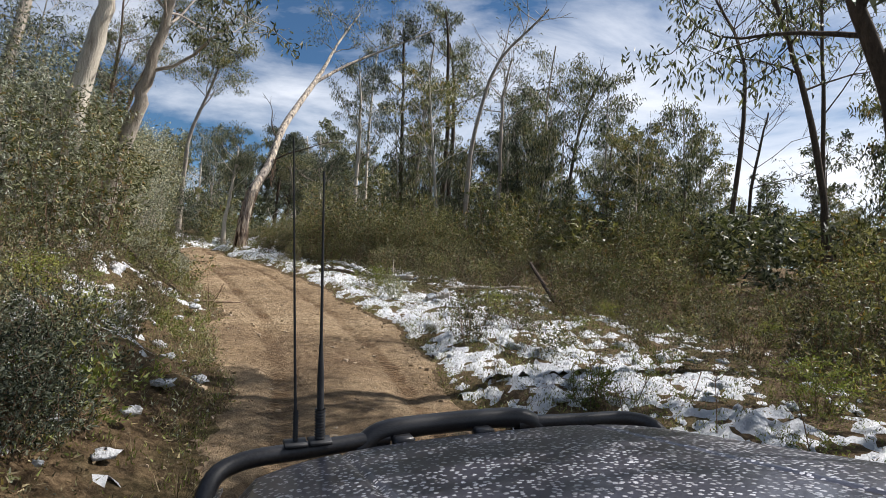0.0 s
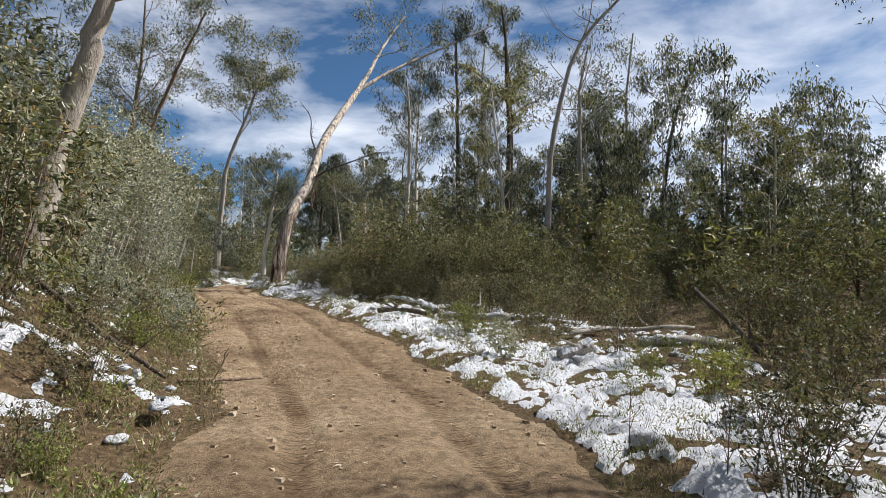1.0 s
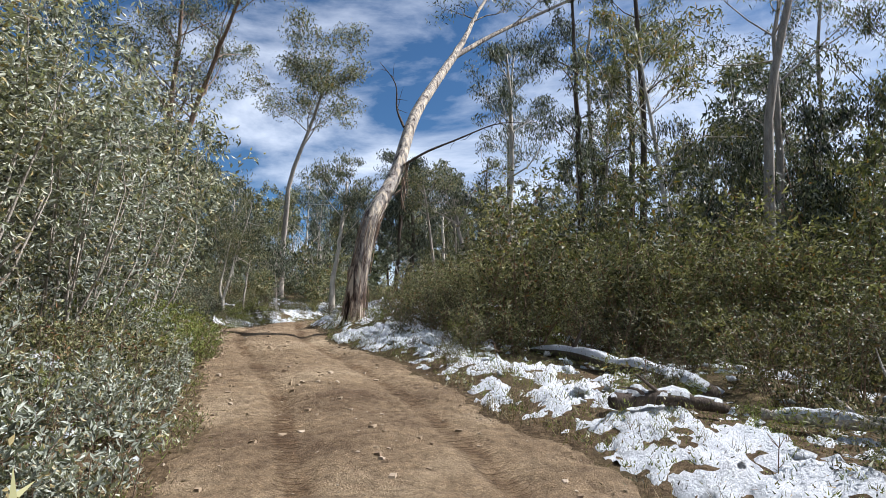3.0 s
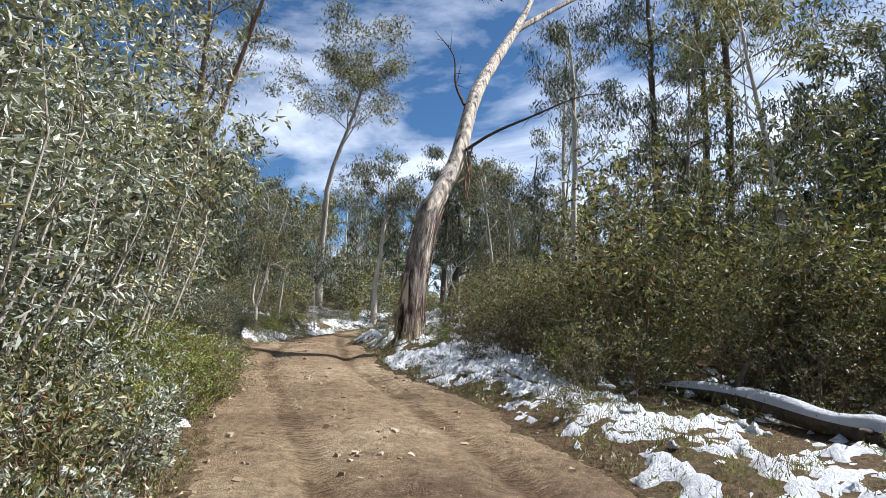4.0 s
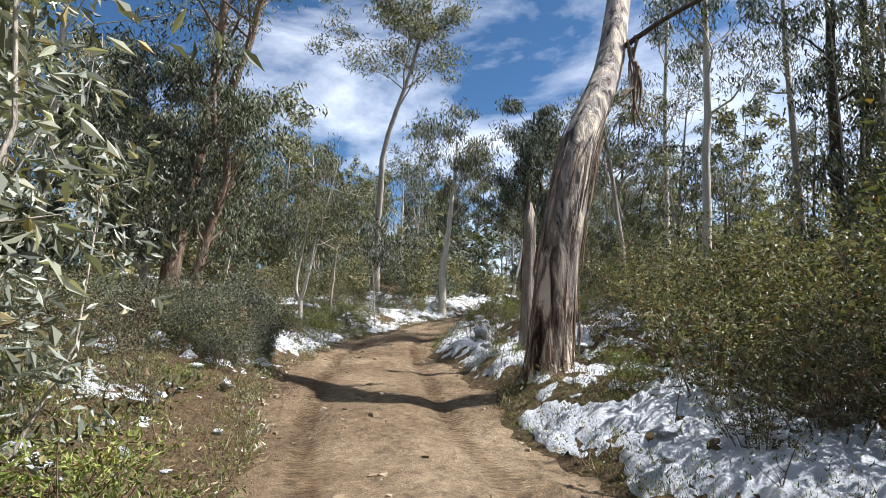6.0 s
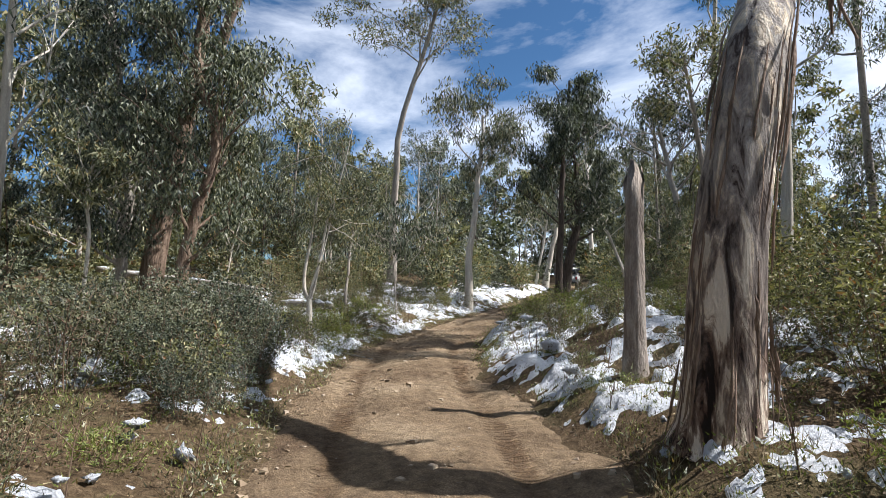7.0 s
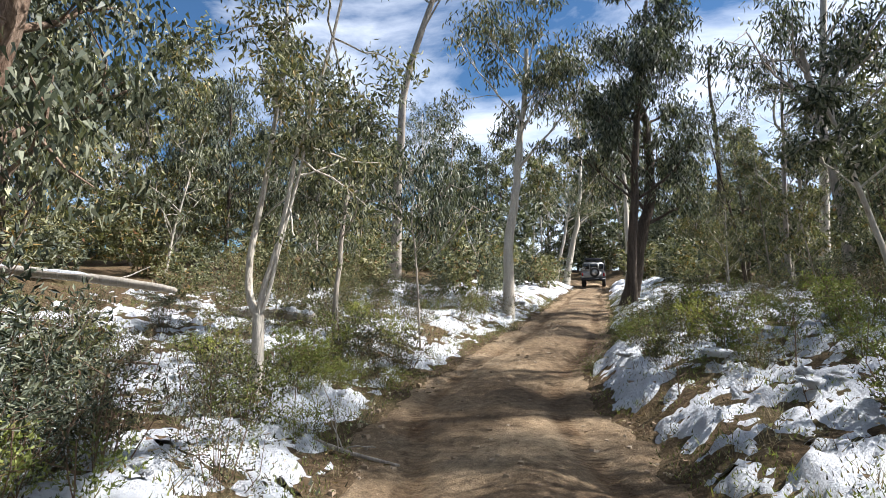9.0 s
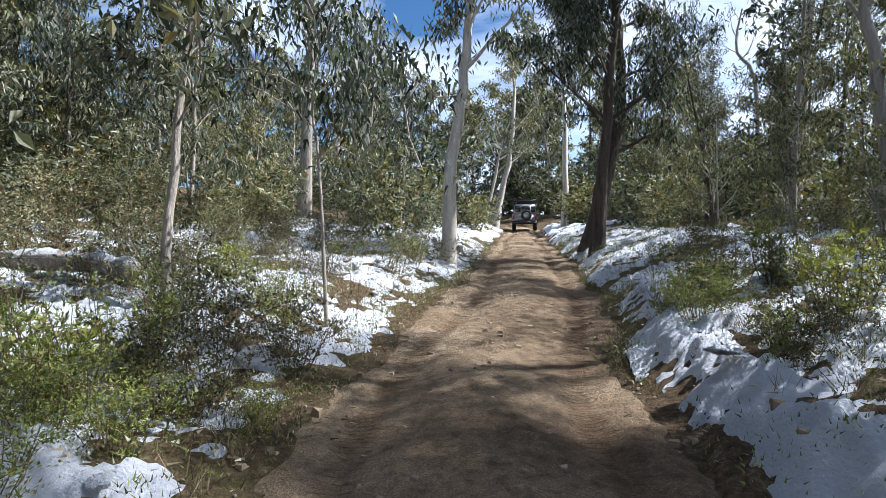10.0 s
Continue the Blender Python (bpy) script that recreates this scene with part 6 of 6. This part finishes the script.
def ring_mesh(name, profile, material, sides=28):
    """A turned shape about the x axis from (x, radius) pairs."""
    b = Buf()
    a = np.arange(sides) * 2 * np.pi / sides
    p = np.array(profile)
    v = np.stack([np.broadcast_to(p[:, :1], (len(p), sides)), p[:, 1:] * np.cos(a), p[:, 1:] * np.sin(a)], -1)
    i = np.arange(len(p) - 1)[:, None] * sides + np.arange(sides)[None, :]
    k = np.arange(len(p) - 1)[:, None] * sides + (np.arange(sides)[None, :] + 1) % sides
    b.add(v, np.stack([i, k, k + sides, i + sides], -1))
    return b.mesh(name, material)


def wheel(parent, x, y, z, name="wheel", turn=0.0, r=0.38):
    w = new(name)
    w.parent = parent
    w.matrix_basis = pose(x, y, z, 0, 0, turn)
    part("tyre", ring_mesh("tyre", [(-0.11, r * 0.6), (-0.13, r * 0.8), (-0.11, r * 0.97), (-0.05, r), (0.05, r), (0.11, r * 0.97), (0.13, r * 0.8), (0.11, r * 0.6)], RUBBER), w)
    part("rim", ring_mesh("rim", [(-0.1, 0.001), (-0.09, r * 0.3), (-0.1, r * 0.62), (0.1, r * 0.62), (0.07, r * 0.5), (0.09, r * 0.2), (0.1, 0.001)], RIM), w)
    return w


def car_ahead():
    x, y = -22.35, 75.4
    g = at_ground(x, y, 0.0)
    root = new("four_wheel_drive")
    root.matrix_world = pose(g.x, g.y, g.z + 0.03, 1.5, 0, 7.0)
    part("body", box_mesh("body", (1.78, 4.3, 0.72), (0, 0, 0.86), WHITE_PAINT, 0.08), root)
    part("cabin", box_mesh("cabin", (1.68, 3.0, 0.78), (0, -0.55, 1.55), WHITE_PAINT, 0.09, 2, 0.08), root)
    part("bonnet", box_mesh("bonnet", (1.6, 1.2, 0.1), (0, 1.5, 1.25), WHITE_PAINT, 0.04), root)
    for sx, w in ((-0.52, 0.42), (0.06, 0.6), (0.6, 0.3)):
        part("rear_window", box_mesh("rear_window", (w, 0.03, 0.42), (sx, -2.045, 1.58), DARK_GLASS, 0.01, 1), root, "dark tinted glass")
    for sx in (-1, 1):
        for wy in (-1.2, 0.1):
            part("side_window", box_mesh("side_window", (0.03, 0.95, 0.42), (sx * 0.815, wy, 1.6), DARK_GLASS, 0.01, 1), root, "dark tinted glass")
        part("tail_light", box_mesh("tail_light", (0.12, 0.05, 0.26), (sx * 0.8, -2.15, 0.98), RED_LENS, 0.015), root, "red lens")
        part("mudguard", box_mesh("mudguard", (0.2, 0.95, 0.14), (sx * 0.86, -1.3, 0.86), BLACK_STEEL, 0.04), root, "black flare")
        for wy in (-1.3, 1.35):
            wheel(root, sx * 0.78, wy, 0.38)
    part("bumper", box_mesh("bumper", (1.8, 0.2, 0.22), (0, -2.22, 0.6), BLACK_STEEL, 0.04), root, "black steel bar")
    spare = wheel(root, 0.12, -2.24, 1.15, "spare_wheel", 90)
    rack = new("roof_rack")
    rack.parent = root
    for sx in (-0.72, 0.72):
        part("rail", box_mesh("rail", (0.05, 2.6, 0.06), (sx, -0.5, 2.03), BLACK_STEEL, 0.01, 1), rack)
    for k in range(6):
        part("bar", box_mesh("bar", (1.46, 0.05, 0.04), (0, -1.7 + 0.48 * k, 2.03), BLACK_STEEL, 0.01, 1), rack)
    part("roof_bag", box_mesh("roof_bag", (1.3, 1.6, 0.22), (0, -0.8, 2.16), CANVAS, 0.08), root, "dark canvas luggage")
    part("snorkel", box_mesh("snorkel", (0.07, 0.07, 1.0), (0.86, 0.95, 1.6), PLASTIC, 0.02), root)
    tagged(root, "white boxy four-wheel drive with roof rack, seen on the track", "car")


car_ahead()


def sheet(name, rows, cols, fn, material, thick=0.012):
    """A curved panel from fn(u, v), with an underside."""
    b = Buf()
    u, v = np.meshgrid(np.linspace(0, 1, rows), np.linspace(0, 1, cols), indexing="ij")
    top = fn(u, v)
    low = top.copy()
    low[..., 2] -= thick
    i = np.arange(rows - 1)[:, None] * cols + np.arange(cols - 1)[None, :]
    f = np.stack([i, i + cols, i + cols + 1, i + 1], -1)
    b.add(top, f)
    b.add(low, f[..., ::-1])
    rim = np.concatenate([np.arange(cols), np.arange(1, rows) * cols + cols - 1, (rows - 1) * cols + np.arange(cols - 2, -1, -1), np.arange(rows - 2, -1, -1) * cols])
    t, l = top.reshape(-1, 3)[rim], low.reshape(-1, 3)[rim]
    k = np.arange(len(rim) - 1)
    b.add(np.concatenate([t, l]), np.stack([k, k + 1, k + 1 + len(rim), k + len(rim)], -1))
    return b.mesh(name, material)


def vehicle_front():
    """Bonnet, bull bar and aerials of the vehicle that carries the camera, as it stands at the start."""
    g = at_ground(0.03, 1.9)
    root = new("off_road_vehicle_front")
    root.matrix_world = pose(0.03, 1.98, g.z, 0, -2.5, 24.0)
    z0 = -g.z

    def top(u, v):
        x = (v - 0.5) * (1.48 + 0.36 * u)
        q = np.abs(2 * v - 1)
        y = -0.09 - 0.16 * q**5 * (1 - u) - u * 1.4
        z = 1.235 + 0.19 * u + 0.03 * (1 - q**2) - 0.05 * np.clip(q - 0.9, 0, 1) / 0.1 - 0.04 * (np.clip(0.06 - u, 0, 1) / 0.06) ** 2
        z = z - 0.008 * np.exp(-((np.abs(x) - 0.43) / 0.008) ** 2)
        return np.stack([x, y, z + z0], -1)

    bonnet = part("bonnet", sheet("bonnet", 40, 161, top, NAVY), root, "dark navy paint speckled with water drops, their pale glints painted in")
    jet = part("washer_jet", box_mesh("washer_jet", (0.03, 0.02, 0.012), (0.42, -0.95, 1.31 + z0), PLASTIC, 0.004, 1), bonnet)
    for sx in (-1, 1):
        def side(u, v, sx=sx):
            y = -0.05 - u * 1.45
            a = v * 1.35
            x = sx * (0.752 + 0.18 * u + 0.1 * np.sin(a))
            z = 1.16 + 0.19 * u - 0.42 * (1 - np.cos(a)) + z0
            return np.stack([x + 0 * y, y, z], -1)
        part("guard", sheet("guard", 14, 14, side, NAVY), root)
        wheel(root, sx * 0.76, -0.62, 0.4 + 0.0, "wheel", 0, 0.4)
        part("headlight", ring_mesh("headlight", [(0.0, 0.001), (0.02, 0.07), (0.0, 0.09), (-0.06, 0.09)], STEEL), root).matrix_basis = pose(sx * 0.56, -0.07, 0.92, 0, 0, 90)
    part("grille", box_mesh("grille", (1.3, 0.08, 0.3), (0, -0.12, 0.93), PLASTIC, 0.03), root)
    part("bumper", box_mesh("bumper", (1.72, 0.22, 0.24), (0, 0.06, 0.62), BLACK_STEEL, 0.06), root)
    bar = new("bull_bar")
    bar.parent = root
    h = 1.225 + z0
    for sx in (-1, 1):
        outer = Buf()
        tube(outer, curve([(sx * 0.82, -0.32, h - 0.42), (sx * 0.82, -0.2, h - 0.22), (sx * 0.795, -0.1, h - 0.05), (sx * 0.71, -0.03, h - 0.005), (sx * 0.5, 0.0, h), (sx * 0.3, 0.02, h + 0.004), (sx * 0.24, 0.02, h + 0.004)], 40), np.full(40, 0.027), 14)
        part("side_tube", outer.mesh("side_tube", BLACK_STEEL), bar)
    hoop = Buf()
    tube(hoop, curve([(-0.34, 0.02, h - 0.03), (-0.31, 0.025, h + 0.0), (-0.26, 0.03, h + 0.022), (-0.15, 0.035, h + 0.03), (0.15, 0.035, h + 0.03), (0.26, 0.03, h + 0.022), (0.31, 0.025, h + 0.0), (0.34, 0.02, h - 0.03)], 44), np.full(44, 0.036), 14)
    part("hoop", hoop.mesh("hoop", BLACK_STEEL), bar)
    for sx in (-0.24, 0.24):
        part("upright", box_mesh("upright", (0.05, 0.08, 0.56), (sx, 0.03, 0.9 + z0 * 0.5), BLACK_STEEL, 0.01, 1), bar)
        part("light_tab", box_mesh("light_tab", (0.07, 0.05, 0.045), (sx * 0.6 - 0.06, -0.03, h + 0.0), BLACK_STEEL, 0.008, 1), bar)
    for k, (ax, length, thin, base_r) in enumerate(((-0.545, 0.95, 0.0035, 0.008), (-0.47, 0.85, 0.005, 0.016))):
        aerial = new("aerial")
        aerial.parent = root
        aerial.location = (ax, 0.0, h + 0.025)
        whip = Buf()
        lean = -0.02 + 0.02 * k
        tube(whip, curve([(0, 0, 0.05), (lean * 0.5, 0, length * 0.5), (lean, 0, length)], 16), np.linspace(thin * 1.4, thin * 0.6, 16), 6)
        part("whip", whip.mesh("whip", PLASTIC), aerial)
        spring = Buf()
        zz = np.linspace(0.0, 0.1, 30)
        tube(spring, np.stack([0 * zz, 0 * zz, zz], 1), base_r * (1 + 0.18 * np.sin(zz * 700)), 8)
        part("spring", spring.mesh("spring", PLASTIC), aerial)
        if k:
            sleeve = Buf()
            tube(sleeve, np.array([(0, 0, 0.1), (0, 0, 0.2), (0.0, 0, 0.3)]), [0.011, 0.011, 0.006], 8)
            part("sleeve", sleeve.mesh("sleeve", PLASTIC), aerial)
        part("bracket", box_mesh("bracket", (0.07, 0.07, 0.012), (0, 0, 0.0), PLASTIC, 0.003, 1), aerial)
    tagged(root, "off-road vehicle front with wet navy bonnet and black bull bar", "vehicle")


vehicle_front()
